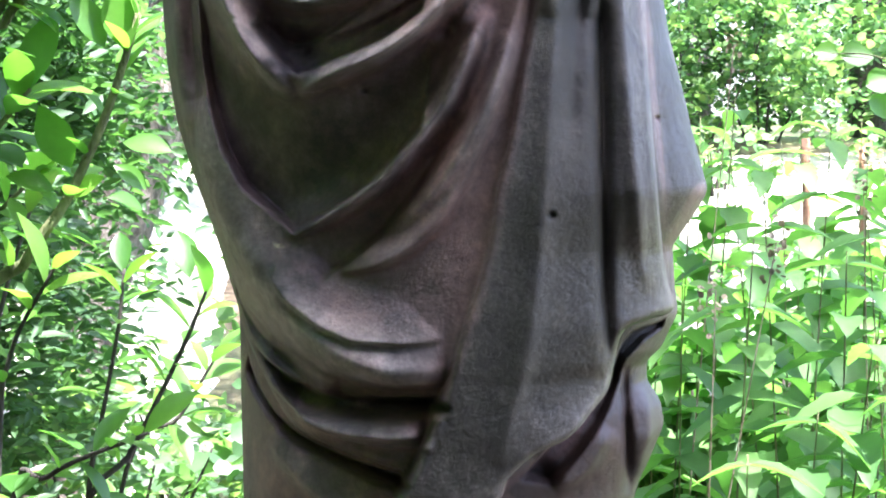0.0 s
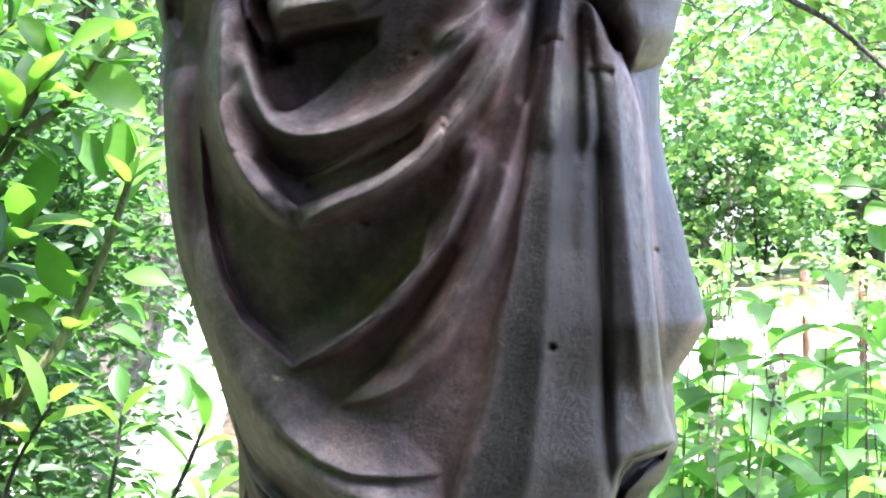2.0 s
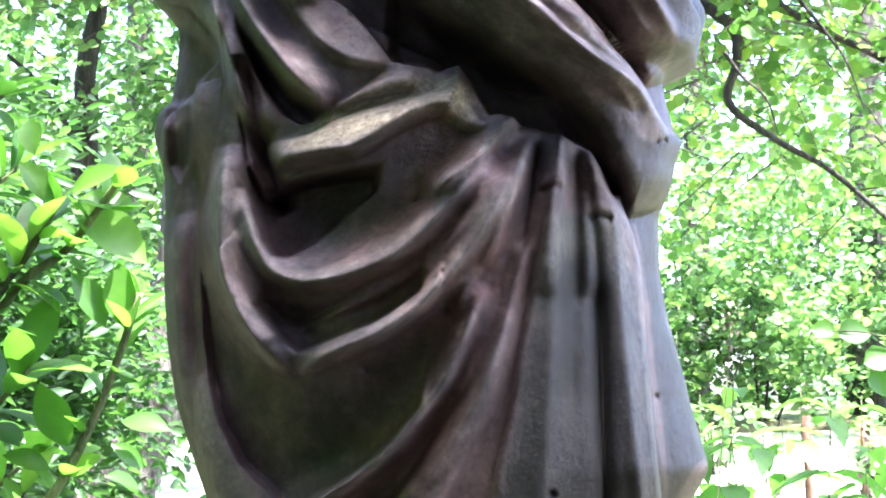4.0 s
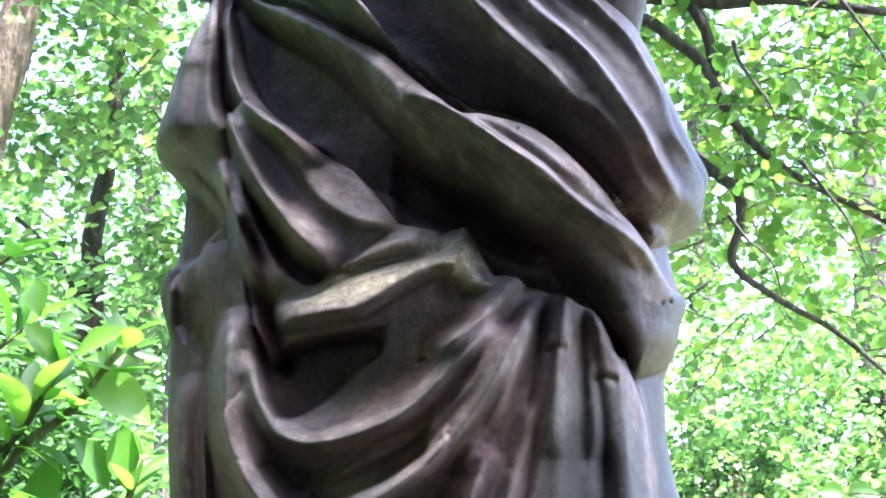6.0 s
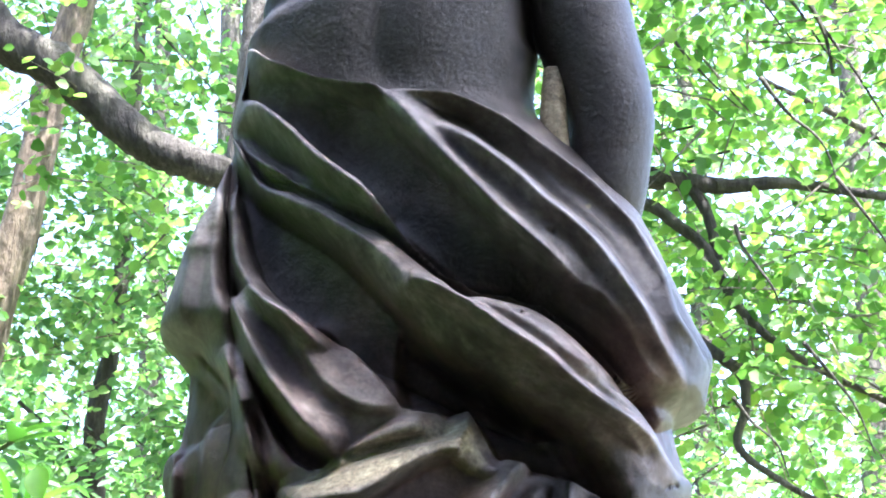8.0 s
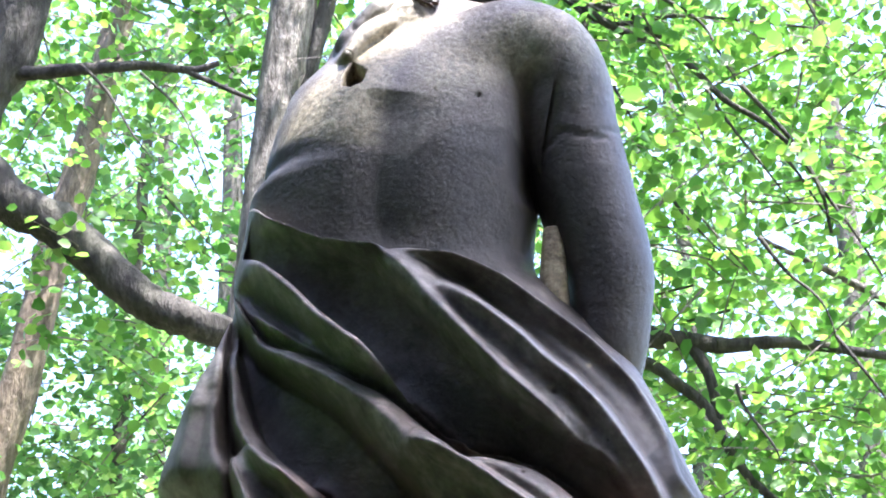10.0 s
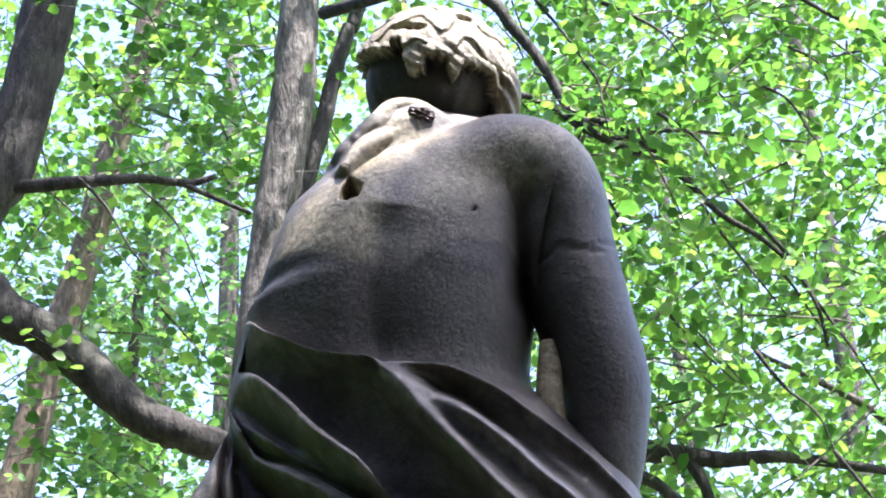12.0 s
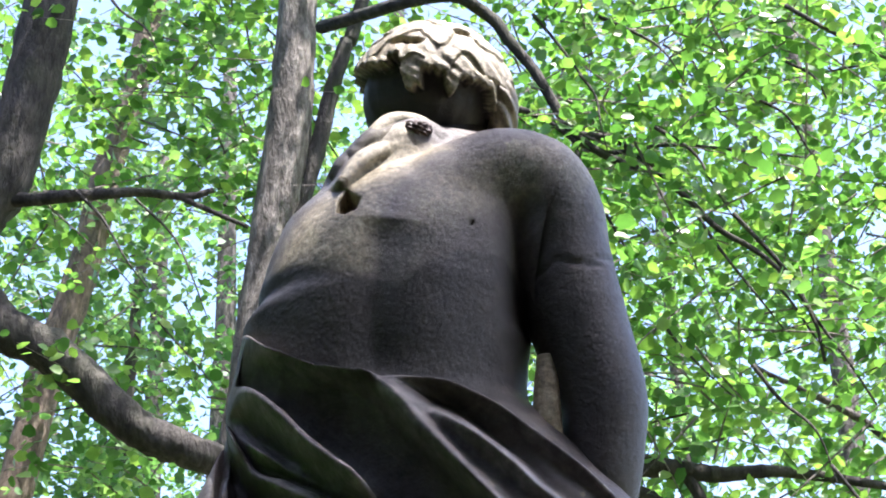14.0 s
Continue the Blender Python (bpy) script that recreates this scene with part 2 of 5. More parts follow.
def sprays(regions, rng, per=26, length=0.6, size=0.06, droop=0.25, tilt=0.85, width=1.0, clump=0.0):
    """Leafy sprays inside ellipsoids (cx, cy, cz, rx, ry, rz, count): leaves along short twigs. Returns the leaves' and the twigs' geometry."""
    starts = []
    for cx, cy, cz, rx, ry, rz, count in regions:
        d = rng.normal(0, 1, (count, 3))
        d /= np.linalg.norm(d, axis=1)[:, None]
        starts.append(np.array((cx, cy, cz)) + d * rng.uniform(0.05, 1, (count, 1)) ** 0.45 * np.array((rx, ry, rz)))
    c = np.vstack(starts)
    if clump:
        # foliage gathers in clouds with open gaps between them
        c = c[[noise.noise(Vector(p) * clump) + 0.5 * noise.noise(Vector(p) * clump * 2.3) > 0.02 for p in c]]
    n = len(c)
    a = rng.uniform(0, 2 * np.pi, n)
    d = np.stack([np.cos(a), np.sin(a), rng.normal(-droop, 0.3, n)], 1)
    ln = length * rng.uniform(0.6, 1.3, n)
    u = rng.uniform(0, 1, (n, per))
    pos = c[:, None] + d[:, None] * (u * ln[:, None])[..., None]
    pos[..., 2] -= droop * (u * ln[:, None]) ** 2
    pos += rng.normal(0, 0.05 * length / 0.6, pos.shape)
    sidev = np.stack([-d[:, 1], d[:, 0], np.zeros(n)], 1)[:, None] * np.where(rng.uniform(size=(n, per)) < 0.5, 1, -1)[..., None]
    head = d[:, None] * 0.7 + sidev + rng.normal(0, 0.2, pos.shape)
    lv, lf = leaves_at(pos.reshape(-1, 3), head.reshape(-1, 3), size, rng, tilt, width)
    # twigs: three-sided, two segments each
    k = np.linspace(0, 1, 3)
    tp = c[:, None] + d[:, None] * (k[None] * ln[:, None])[..., None]
    tp[..., 2] -= droop * (k[None] * ln[:, None]) ** 2
    ang = np.array((0, 2.1, 4.2))
    off = np.stack([np.cos(ang), np.zeros(3), np.sin(ang)], 1)
    rad = 0.006 * (1 - 0.75 * k)
    tv = (tp[:, :, None] + off[None, None] * rad[None, :, None, None]).reshape(-1, 3)
    q = []
    for s in range(2):
        for j in range(3):
            q.append((s * 3 + j, s * 3 + (j + 1) % 3, s * 3 + 3 + (j + 1) % 3, s * 3 + 3 + j))
    tf = (np.array(q)[None] + 9 * np.arange(n)[:, None, None]).reshape(-1, 4)
    return lv, lf, tv, tf


def tree(label, stems, regions, seed, bark, leaf, group="", per=26, length=0.6, size=0.06, droop=0.25, category="tree", name="tree", limb_bark=None, gaps=(), tilt=1.4, clump=0.0):
    """A tree: its first stem is the trunk, the others limbs; the crown is made of leafy sprays."""
    rng = np.random.default_rng(seed)
    t = thing(name, label, category, group)
    for i, (pts, r0, r1) in enumerate(stems):
        v, f = tube(pts, r0, r1, max(10, 6 * len(pts)), 14 if r0 > 0.05 else 7, 0.05, seed + i)
        part("trunk" if i == 0 else "limb", mesh_from("stem", v, f, bark if i == 0 or limb_bark is None else limb_bark), t)
    if regions:
        lv, lf, tv, tf = sprays(regions, rng, per, length, size, droop, tilt, clump=clump)
        for gx, gy, r in gaps:
            # openings cut along the sun's rays to aim sun patches at chosen spots
            c = lv.reshape(-1, 6, 3).mean(1)
            k = (c[:, 2] - 9.0) / SUN_DIR.z
            far = np.hypot(c[:, 0] - k * SUN_DIR.x - gx, c[:, 1] - k * SUN_DIR.y - gy)
            keep = (far > r) | (rng.uniform(size=len(far)) < 0.015)
            lv = lv.reshape(-1, 6, 3)[keep].reshape(-1, 3)
            lf = lf[:2 * int(keep.sum())]
        crown = part("crown", mesh_from("crown", lv, lf, leaf), t, kind="stuff")
        part("twigwork", mesh_from("twigwork", tv, tf, bark), crown, kind="stuff")
    return t


# ---- ground: one sheet to the horizon, with a gentle rise behind ----
def ground_height(x, y):
    rise = 1.7 / (1 + np.exp(-(y - 9.2) / 1.5)) + 0.02 * np.maximum(y - 14, 0)
    return rise + 0.05 * np.sin(x * 0.9 + 1) * np.cos(y * 0.7)


def ground():
    a = np.sign(np.linspace(-1, 1, 121)) * np.abs(np.linspace(-1, 1, 121)) ** 3
    xs, ys = a * 400, a * 400 + 6
    X, Y = np.meshgrid(xs, ys)
    Z = ground_height(X, np.minimum(Y, 40))
    n = len(xs)
    v = np.stack([X, Y, Z], -1).reshape(-1, 3)
    i = np.arange((n - 1) * (n - 1))
    r, c = i // (n - 1), i % (n - 1)
    f = np.stack([r * n + c, r * n + c + 1, (r + 1) * n + c + 1, (r + 1) * n + c], 1)
    return tagged(new("ground", mesh_from("ground", v, f, GROUND)), "woodland ground of brown soil and patchy grass", "ground", kind="structure")


def path(label, rows):
    """A sandy strip: rows of (x, y, half width)."""
    p = spline(rows, 40)
    v, f = [], []
    for x, y, w in p:
        for k in (-1, -0.5, 0, 0.5, 1):
            xx = x + k * w
            v.append((xx, y, float(ground_height(xx, y)) + (0.012 if abs(k) < 1 else -0.02)))
    for i in range(len(p) - 1):
        for k in range(4):
            f.append((i * 5 + k, i * 5 + k + 1, i * 5 + k + 6, i * 5 + k + 5))
    return tagged(new("path", mesh_from("path", v, f, SAND)), label, "path", kind="structure")


ground()
def low_bounce_patch():
    """Unseen dark soil sheet round the pedestal, added to cut light bouncing up."""
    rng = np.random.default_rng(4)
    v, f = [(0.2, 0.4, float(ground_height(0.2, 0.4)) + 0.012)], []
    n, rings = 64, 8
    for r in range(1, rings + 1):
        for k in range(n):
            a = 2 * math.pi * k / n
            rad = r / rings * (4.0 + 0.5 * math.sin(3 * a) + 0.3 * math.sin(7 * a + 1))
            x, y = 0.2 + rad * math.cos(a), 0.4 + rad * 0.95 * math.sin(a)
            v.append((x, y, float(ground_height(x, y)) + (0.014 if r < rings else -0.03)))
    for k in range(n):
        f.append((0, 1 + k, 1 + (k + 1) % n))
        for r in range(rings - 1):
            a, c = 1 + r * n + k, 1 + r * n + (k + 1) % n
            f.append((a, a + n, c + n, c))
    return tagged(new("ground_low_bounce", mesh_from("ground_low_bounce", v, f, LOW_BOUNCE)), "unseen dark soil sheet added to cut bounced light", "ground", kind="structure")


low_bounce_patch()
path("pale sandy path lying in full sun", [(-3.0, 2.0, 0.6), (-2.3, 4.5, 0.9), (-1.7, 6.5, 1.0), (-1.8, 8.5, 1.1), (-2.1, 10.2, 1.2), (-2.4, 12.0, 1.0)])
path("pale sandy bank lying in full sun", [(1.6, 6.4, 0.9), (1.8, 7.5, 1.5), (2.0, 9.0, 2.0), (2.2, 10.5, 2.3), (2.5, 12.3, 2.0)])


# ---- the statue, one mesh ----
LEFT_SIDE = [(0.831, -0.2235), (1.03, -0.2245), (1.109, -0.2235), (1.227, -0.2255), (1.311, -0.2265), (1.331, -0.2275), (1.37, -0.2395), (1.421, -0.2555), (1.486, -0.2785), (1.537, -0.2955), (1.601, -0.3065), (1.655, -0.3105), (1.72, -0.3115), (1.785, -0.3105), (1.798, -0.3145), (1.838, -0.3265), (1.864, -0.3238), (1.875, -0.3085), (1.915, -0.3031), (1.966, -0.3002), (1.978, -0.3076), (2.007, -0.3356), (2.024, -0.3341), (2.074, -0.3205), (2.086, -0.3237), (2.123, -0.3055), (2.194, -0.2729), (2.231, -0.258), (2.268, -0.257), (2.305, -0.249), (2.335, -0.246), (2.384, -0.245), (2.397, -0.234), (2.403, -0.227), (2.426, -0.228), (2.47, -0.218), (2.522, -0.202), (2.571, -0.163), (2.603, -0.133), (2.643, -0.114), (2.658, -0.099), (2.667, -0.081), (2.673, -0.062)]
RIGHT_SIDE = [(0.832, 0.2245), (1.03, 0.2235), (1.109, 0.2225), (1.136, 0.2305), (1.165, 0.2435), (1.198, 0.2575), (1.224, 0.2535), (1.247, 0.2375), (1.273, 0.2375), (1.285, 0.2535), (1.299, 0.2595), (1.325, 0.2725), (1.357, 0.2685), (1.401, 0.2655), (1.44, 0.2925), (1.463, 0.3055), (1.499, 0.2955), (1.538, 0.2845), (1.55, 0.2825), (1.634, 0.2605), (1.68, 0.2525), (1.746, 0.2515), (1.774, 0.2625), (1.797, 0.2655), (1.827, 0.2755), (1.856, 0.2685), (1.878, 0.2623), (1.91, 0.2573), (1.912, 0.2801), (1.922, 0.2975), (1.949, 0.3027), (1.983, 0.311), (2.019, 0.293), (2.074, 0.2699), (2.116, 0.2529), (2.169, 0.2276), (2.209, 0.189), (2.246, 0.149), (2.283, 0.111), (2.304, 0.106), (2.342, 0.109), (2.38, 0.114), (2.426, 0.115), (2.49, 0.126), (2.547, 0.143), (2.592, 0.163), (2.623, 0.161), (2.637, 0.149), (2.651, 0.109), (2.665, 0.049), (2.67, 0.012), (2.673, -0.025)]


def statue():
    nz, nb, nf = 860, 320, 80
    prof_l, prof_r = np.array(LEFT_SIDE), np.array(RIGHT_SIDE)
    z = np.linspace(0.80, prof_l[-1, 0] - 0.001, nz)
    near = (-0.006, -0.003, 0, 0.003, 0.006)
    xl = sum(np.interp(z + k, prof_l[:, 0], prof_l[:, 1]) for k in near) / 5
    xr = sum(np.interp(z + k, prof_r[:, 0], prof_r[:, 1]) for k in near) / 5
    depth = np.interp(z, (1.0, 1.5, 1.75, 1.95, 2.10, 2.19, 2.27, 2.36, 2.42, 2.48, 2.53, 2.58, 2.62, 2.70), (0.19, 0.20, 0.20, 0.19, 0.160, 0.130, 0.126, 0.146, 0.153, 0.148, 0.128, 0.096, 0.065, 0.02))
    win = np.hanning(43)
    depth = np.convolve(np.pad(depth, 21, mode="edge"), win / win.sum(), "valid")
    mid, half = (xl + xr) / 2, (xr - xl) / 2
    th = np.linspace(-np.pi / 2, np.pi / 2, nb)
    X = mid[:, None] + half[:, None] * np.sin(th)[None]
    Z = np.repeat(z[:, None], nb, 1)
    q = np.abs(np.sin(th))[None]
    base = depth[:, None] * np.sqrt(np.maximum(1 - q ** 2.3, 0))
    lift, relief = np.zeros_like(X), np.zeros_like(X)
    stain_and_light = np.zeros((*X.shape, 4))
    flat = np.stack([X.ravel(), Z.ravel()], 1)

    def near_box(p, m):
        lo, hi = p.min(0) - m, p.max(0) + m
        return np.nonzero(((flat > lo) & (flat < hi)).all(1))[0]

    def to_line(pts, p):
        """Distance to a polyline, the share of its length at the nearest place, and how far the point lies above it (-1 to 1)."""
        best, where, above = np.full(len(pts), 9.0), np.zeros(len(pts)), np.zeros(len(pts))
        seg = np.linalg.norm(np.diff(p, axis=0), axis=1)
        run = np.concatenate([[0], np.cumsum(seg)])
        for i in range(len(p) - 1):
            d = p[i + 1] - p[i]
            s = np.clip(((pts - p[i]) @ d) / (d @ d + 1e-12), 0, 1)
            dist = np.linalg.norm(pts - p[i] - s[:, None] * d, axis=1)
            m = dist < best
            rise = (pts - p[i] - s[:, None] * d)[:, 1] / (dist + 1e-6)
            best[m], where[m], above[m] = dist[m], ((run[i] + s * seg[i]) / run[-1])[m], rise[m]
        return best, where, above

    def inside(outline, crisp=False):
        p = np.array(outline + outline[:1]) if crisp else spline(outline + outline[:1], 6 * len(outline))
        ids = near_box(p, 0.0)
        pts = flat[ids]
        odd = np.zeros(len(pts), bool)
        for i in range(len(p) - 1):
            (x0, z0), (x1, z1) = p[i], p[i + 1]
            hit = (z0 > pts[:, 1]) != (z1 > pts[:, 1])
            odd ^= hit & (pts[:, 0] < (x1 - x0) * (pts[:, 1] - z0) / (z1 - z0 + 1e-12) + x0)
        ids = ids[odd]
        return ids, to_line(flat[ids], p)[0]

    def layer(height, edge, outline):
        ids, d = inside(outline)
        k = 1 - np.clip(d / edge, 0, 1)
        lf = lift.ravel()
        lf[ids] = np.maximum(lf[ids], height * np.sqrt(1 - k ** 2))
        return ids

    def hollow(deep, edge, outline, crisp=False):
        ids, d = inside(outline, crisp)
        k = np.clip(d / edge, 0, 1)
        relief.ravel()[ids] -= 1.05 * deep * k * k * (3 - 2 * k)

    def undercut(deep, crest, foot):
        """Cloth that falls back below a crest, deepest where it meets the next fold below."""
        ids, _ = inside(crest + foot[::-1], True)
        (d0, s0, _), d1 = to_line(flat[ids], np.array(crest)), to_line(flat[ids], np.array(foot))[0]
        ends = np.clip(np.minimum(s0, 1 - s0) / 0.14, 0, 1)
        relief.ravel()[ids] -= deep * (d0 / (d0 + d1 + 1e-6)) * np.clip(d1 / 0.006, 0, 1) * ends * (2 - ends)

    def swell(out, top, crest):
        """Cloth that comes forward from a line down to a crest and so catches the light from above."""
        undercut(-out, top, crest)

    def fold(height, width, line, within=None):
        p = spline(line, 8 * len(line))
        ids = near_box(p, 4.5 * width)
        if within is not None:
            ids = np.intersect1d(ids, within)
        d, s, above = to_line(flat[ids], p)
        # cloth hangs: ridges slope gently above and turn under steeply below
        w = width * (1 + (0 if width > 0.029 else 0.65 if height > 0 else -0.35) * above)
        floor = 0.25 if abs(height) < 0.008 else 0.04
        ends = np.clip(np.minimum(s, 1 - s) / (0.12 if floor > 0.1 else 0.2), 0.0, 1)
        relief.ravel()[ids] += (1.5 if abs(height) < 0.035 else 1.2) * height * np.exp(-(d / w) ** 1.6) * (floor + (1 - floor) * ends * (2 - ends))

    def tint(channel, amount, edge, outline):
        ids, d = inside(outline)
        stain_and_light.reshape(-1, 4)[ids, channel] = np.maximum(stain_and_light.reshape(-1, 4)[ids, channel], amount * np.clip(d / edge, 0, 1))

    layer(0.02, 0.012, [(-0.2245, 1.322), (-0.1775, 1.247), (-0.1515, 1.214), (-0.1025, 1.194), (-0.0435, 1.176), (-0.0085, 1.168), (0.0145, 1.256), (0.0035, 1.43), (0.0725, 1.696), (-0.0435, 1.812), (-0.227, 1.883), (-0.3085, 1.835), (-0.3055, 1.65)])  # second swag of the skirt
    layer(0.045, 0.03, [(-0.2175, 1.347), (-0.1945, 1.322), (-0.1485, 1.294), (-0.1005, 1.272), (-0.0535, 1.264), (0.0095, 1.263), (0.0715, 1.294), (0.1165, 1.522), (0.1545, 1.697), (0.1665, 1.785), (0.1305, 1.853), (0.072, 1.868), (-0.1045, 1.952), (-0.2322, 2.026), (-0.2321, 1.87), (-0.2455, 1.822), (-0.2485, 1.769), (-0.2665, 1.702), (-0.2635, 1.583), (-0.2605, 1.493), (-0.2445, 1.426)])  # cloak, down to the rolled hem
    layer(0.056, 0.012, [(-0.0475, 1.148), (-0.0195, 1.209), (0.0035, 1.273), (0.0145, 1.318), (0.0425, 1.409), (0.0505, 1.466), (0.0645, 1.522), (0.0735, 1.578), (0.0855, 1.635), (0.0965, 1.693), (0.1085, 1.756), (0.1205, 1.815), (0.1535, 1.811), (0.1815, 1.756), (0.1945, 1.749), (0.2175, 1.683), (0.2215, 1.581), (0.2295, 1.464), (0.2425, 1.404), (0.2505, 1.367), (0.2585, 1.334), (0.2205, 1.326), (0.1925, 1.313), (0.1825, 1.259), (0.1605, 1.233), (0.1355, 1.209), (0.1005, 1.194), (0.0725, 1.169), (0.0555, 1.146)])  # hanging end
    layer(0.055, 0.014, [(-0.256, 2.218), (-0.25, 2.113), (-0.248, 2.061), (-0.238, 2.011), (-0.228, 1.969), (-0.219, 1.929), (-0.228, 1.904), (-0.241, 1.93), (-0.261, 1.955), (-0.28, 1.977), (-0.304, 1.987), (-0.333, 2.006), (-0.319, 2.055), (-0.292, 2.117), (-0.271, 2.177)])  # left fall of cloth
    layer(0.085, 0.03, [(-0.265, 2.273), (-0.214, 2.17), (-0.166, 2.133), (-0.134, 2.114), (-0.103, 2.094), (-0.072, 2.076), (-0.042, 2.052), (-0.006, 2.019), (0.017, 2), (0.04, 1.999), (0.075, 1.995), (0.099, 1.986), (0.128, 1.965), (0.157, 1.938), (0.182, 1.913), (0.203, 1.896), (0.225, 1.871), (0.249, 1.839), (0.291, 1.837), (0.29, 1.804), (0.26, 1.763), (0.211, 1.735), (0.194, 1.746), (0.181, 1.772), (0.166, 1.793), (0.148, 1.817), (0.12, 1.853), (0.091, 1.87), (0.062, 1.891), (0.034, 1.913), (0.005, 1.931), (-0.024, 1.958), (-0.053, 1.987), (-0.083, 2.023), (-0.114, 2.058), (-0.145, 2.085), (-0.191, 2.12), (-0.228, 2.164)])  # lower roll, sweeping down from the hip
    wrap = layer(0.06, 0.016, [(-0.238, 2.358), (-0.208, 2.311), (-0.173, 2.283), (-0.14, 2.265), (-0.108, 2.255), (-0.082, 2.251), (-0.057, 2.251), (-0.019, 2.249), (0.006, 2.247), (0.037, 2.236), (0.069, 2.221), (0.101, 2.198), (0.132, 2.175), (0.164, 2.152), (0.195, 2.124), (0.215, 2.104), (0.236, 2.069), (0.248, 2.043), (0.257, 2.001), (0.28, 1.977), (0.298, 1.959), (0.286, 1.924), (0.276, 1.913), (0.261, 1.904), (0.228, 1.882), (0.205, 1.904), (0.183, 1.919), (0.159, 1.945), (0.129, 1.974), (0.1, 1.995), (0.076, 2.004), (0.041, 2.008), (0.017, 2.009), (-0.007, 2.029), (-0.043, 2.062), (-0.073, 2.086), (-0.104, 2.105), (-0.136, 2.125), (-0.168, 2.145), (-0.217, 2.181), (-0.263, 2.274)])  # upper wrap
    layer(0.06, 0.014, [(-0.186, 1.796), (-0.173, 1.807), (-0.138, 1.808), (-0.116, 1.818), (-0.085, 1.83), (-0.04, 1.842), (-0.006, 1.849), (0.008, 1.853), (0.023, 1.873), (0.028, 1.853), (0.043, 1.826), (0.055, 1.815), (0.044, 1.802), (0.021, 1.804), (-0.001, 1.82), (-0.023, 1.811), (-0.051, 1.794), (-0.062, 1.786), (-0.084, 1.774), (-0.117, 1.771), (-0.146, 1.768), (-0.163, 1.765), (-0.182, 1.781)])  # shelf of broken cloth, with a torn peak
    layer(0.05, 0.012, [(-0.108, 1.83), (-0.094, 1.847), (-0.072, 1.86), (-0.047, 1.871), (-0.024, 1.873), (-0.013, 1.867), (-0.001, 1.853), (-0.04, 1.847), (-0.086, 1.836)])  # ledge above the shelf
    undercut(0.065, [(-0.229, 2.326), (-0.173, 2.275), (-0.12, 2.25), (-0.082, 2.231), (-0.057, 2.2), (-0.019, 2.156), (0.018, 2.115), (0.054, 2.076), (0.089, 2.044), (0.125, 2.018), (0.161, 1.998), (0.19, 1.965), (0.215, 1.929), (0.25, 1.909)], [(-0.24, 2.276), (-0.207, 2.243), (-0.171, 2.206), (-0.144, 2.173), (-0.118, 2.146), (-0.092, 2.121), (-0.067, 2.094), (-0.043, 2.064), (-0.007, 2.031), (0.023, 2.011), (0.065, 2.007), (0.1, 1.997), (0.129, 1.975), (0.159, 1.947), (0.183, 1.92), (0.225, 1.882)])  # dark field across the wrap
    undercut(0.02, [(-0.238, 2.253), (-0.206, 2.223), (-0.171, 2.186), (-0.143, 2.153), (-0.117, 2.129), (-0.086, 2.104)], [(-0.264, 2.274), (-0.234, 2.206), (-0.203, 2.173), (-0.168, 2.146), (-0.136, 2.125), (-0.101, 2.104)])  # between its upper pleats
    undercut(0.055, [(-0.245, 2.21), (-0.194, 2.152), (-0.141, 2.115), (-0.103, 2.09), (-0.072, 2.068), (-0.054, 2.032), (-0.042, 1.999), (-0.018, 1.982), (0.017, 1.96), (0.051, 1.934), (0.086, 1.913), (0.121, 1.89), (0.151, 1.869), (0.181, 1.849), (0.212, 1.816)], [(-0.242, 2.159), (-0.229, 2.1), (-0.21, 2.048), (-0.186, 2.018), (-0.155, 1.99), (-0.118, 1.962), (-0.088, 1.935), (-0.058, 1.897), (-0.047, 1.88), (-0.012, 1.874), (0.022, 1.879), (0.05, 1.826), (0.079, 1.822), (0.119, 1.808), (0.155, 1.792), (0.185, 1.763)])  # under the roll
    undercut(0.02, [(-0.237, 2.102), (-0.228, 2.055), (-0.207, 2.022), (-0.185, 1.994), (-0.149, 1.961), (-0.111, 1.914)], [(-0.238, 2.028), (-0.226, 1.995), (-0.21, 1.965), (-0.192, 1.932), (-0.168, 1.897), (-0.142, 1.864), (-0.11, 1.837)])  # between the folds of the fall
    undercut(0.045, [(-0.25, 1.681), (-0.228, 1.628), (-0.206, 1.595), (-0.175, 1.566), (-0.146, 1.554), (-0.117, 1.566), (-0.088, 1.578), (-0.06, 1.589), (-0.032, 1.607), (-0.006, 1.631)], [(-0.251, 1.661), (-0.248, 1.607), (-0.241, 1.555), (-0.226, 1.507), (-0.206, 1.469), (-0.174, 1.442), (-0.147, 1.421), (-0.117, 1.438), (-0.088, 1.455), (-0.065, 1.472), (-0.043, 1.495), (-0.018, 1.524)])  # dark field below the V fold
    undercut(0.028, [(-0.173, 1.668), (-0.156, 1.65), (-0.13, 1.645), (-0.098, 1.65), (-0.07, 1.661), (-0.042, 1.675), (-0.009, 1.701)], [(-0.185, 1.626), (-0.161, 1.597), (-0.141, 1.58), (-0.115, 1.588), (-0.087, 1.599), (-0.054, 1.613), (-0.017, 1.639)])  # under the U fold
    undercut(0.018, [(-0.147, 1.417), (-0.117, 1.433), (-0.088, 1.451), (-0.063, 1.469), (-0.04, 1.491), (-0.018, 1.519), (0.005, 1.548)], [(-0.123, 1.37), (-0.088, 1.394), (-0.054, 1.423), (-0.026, 1.457), (0.002, 1.496), (0.025, 1.535)])  # under the long diagonal
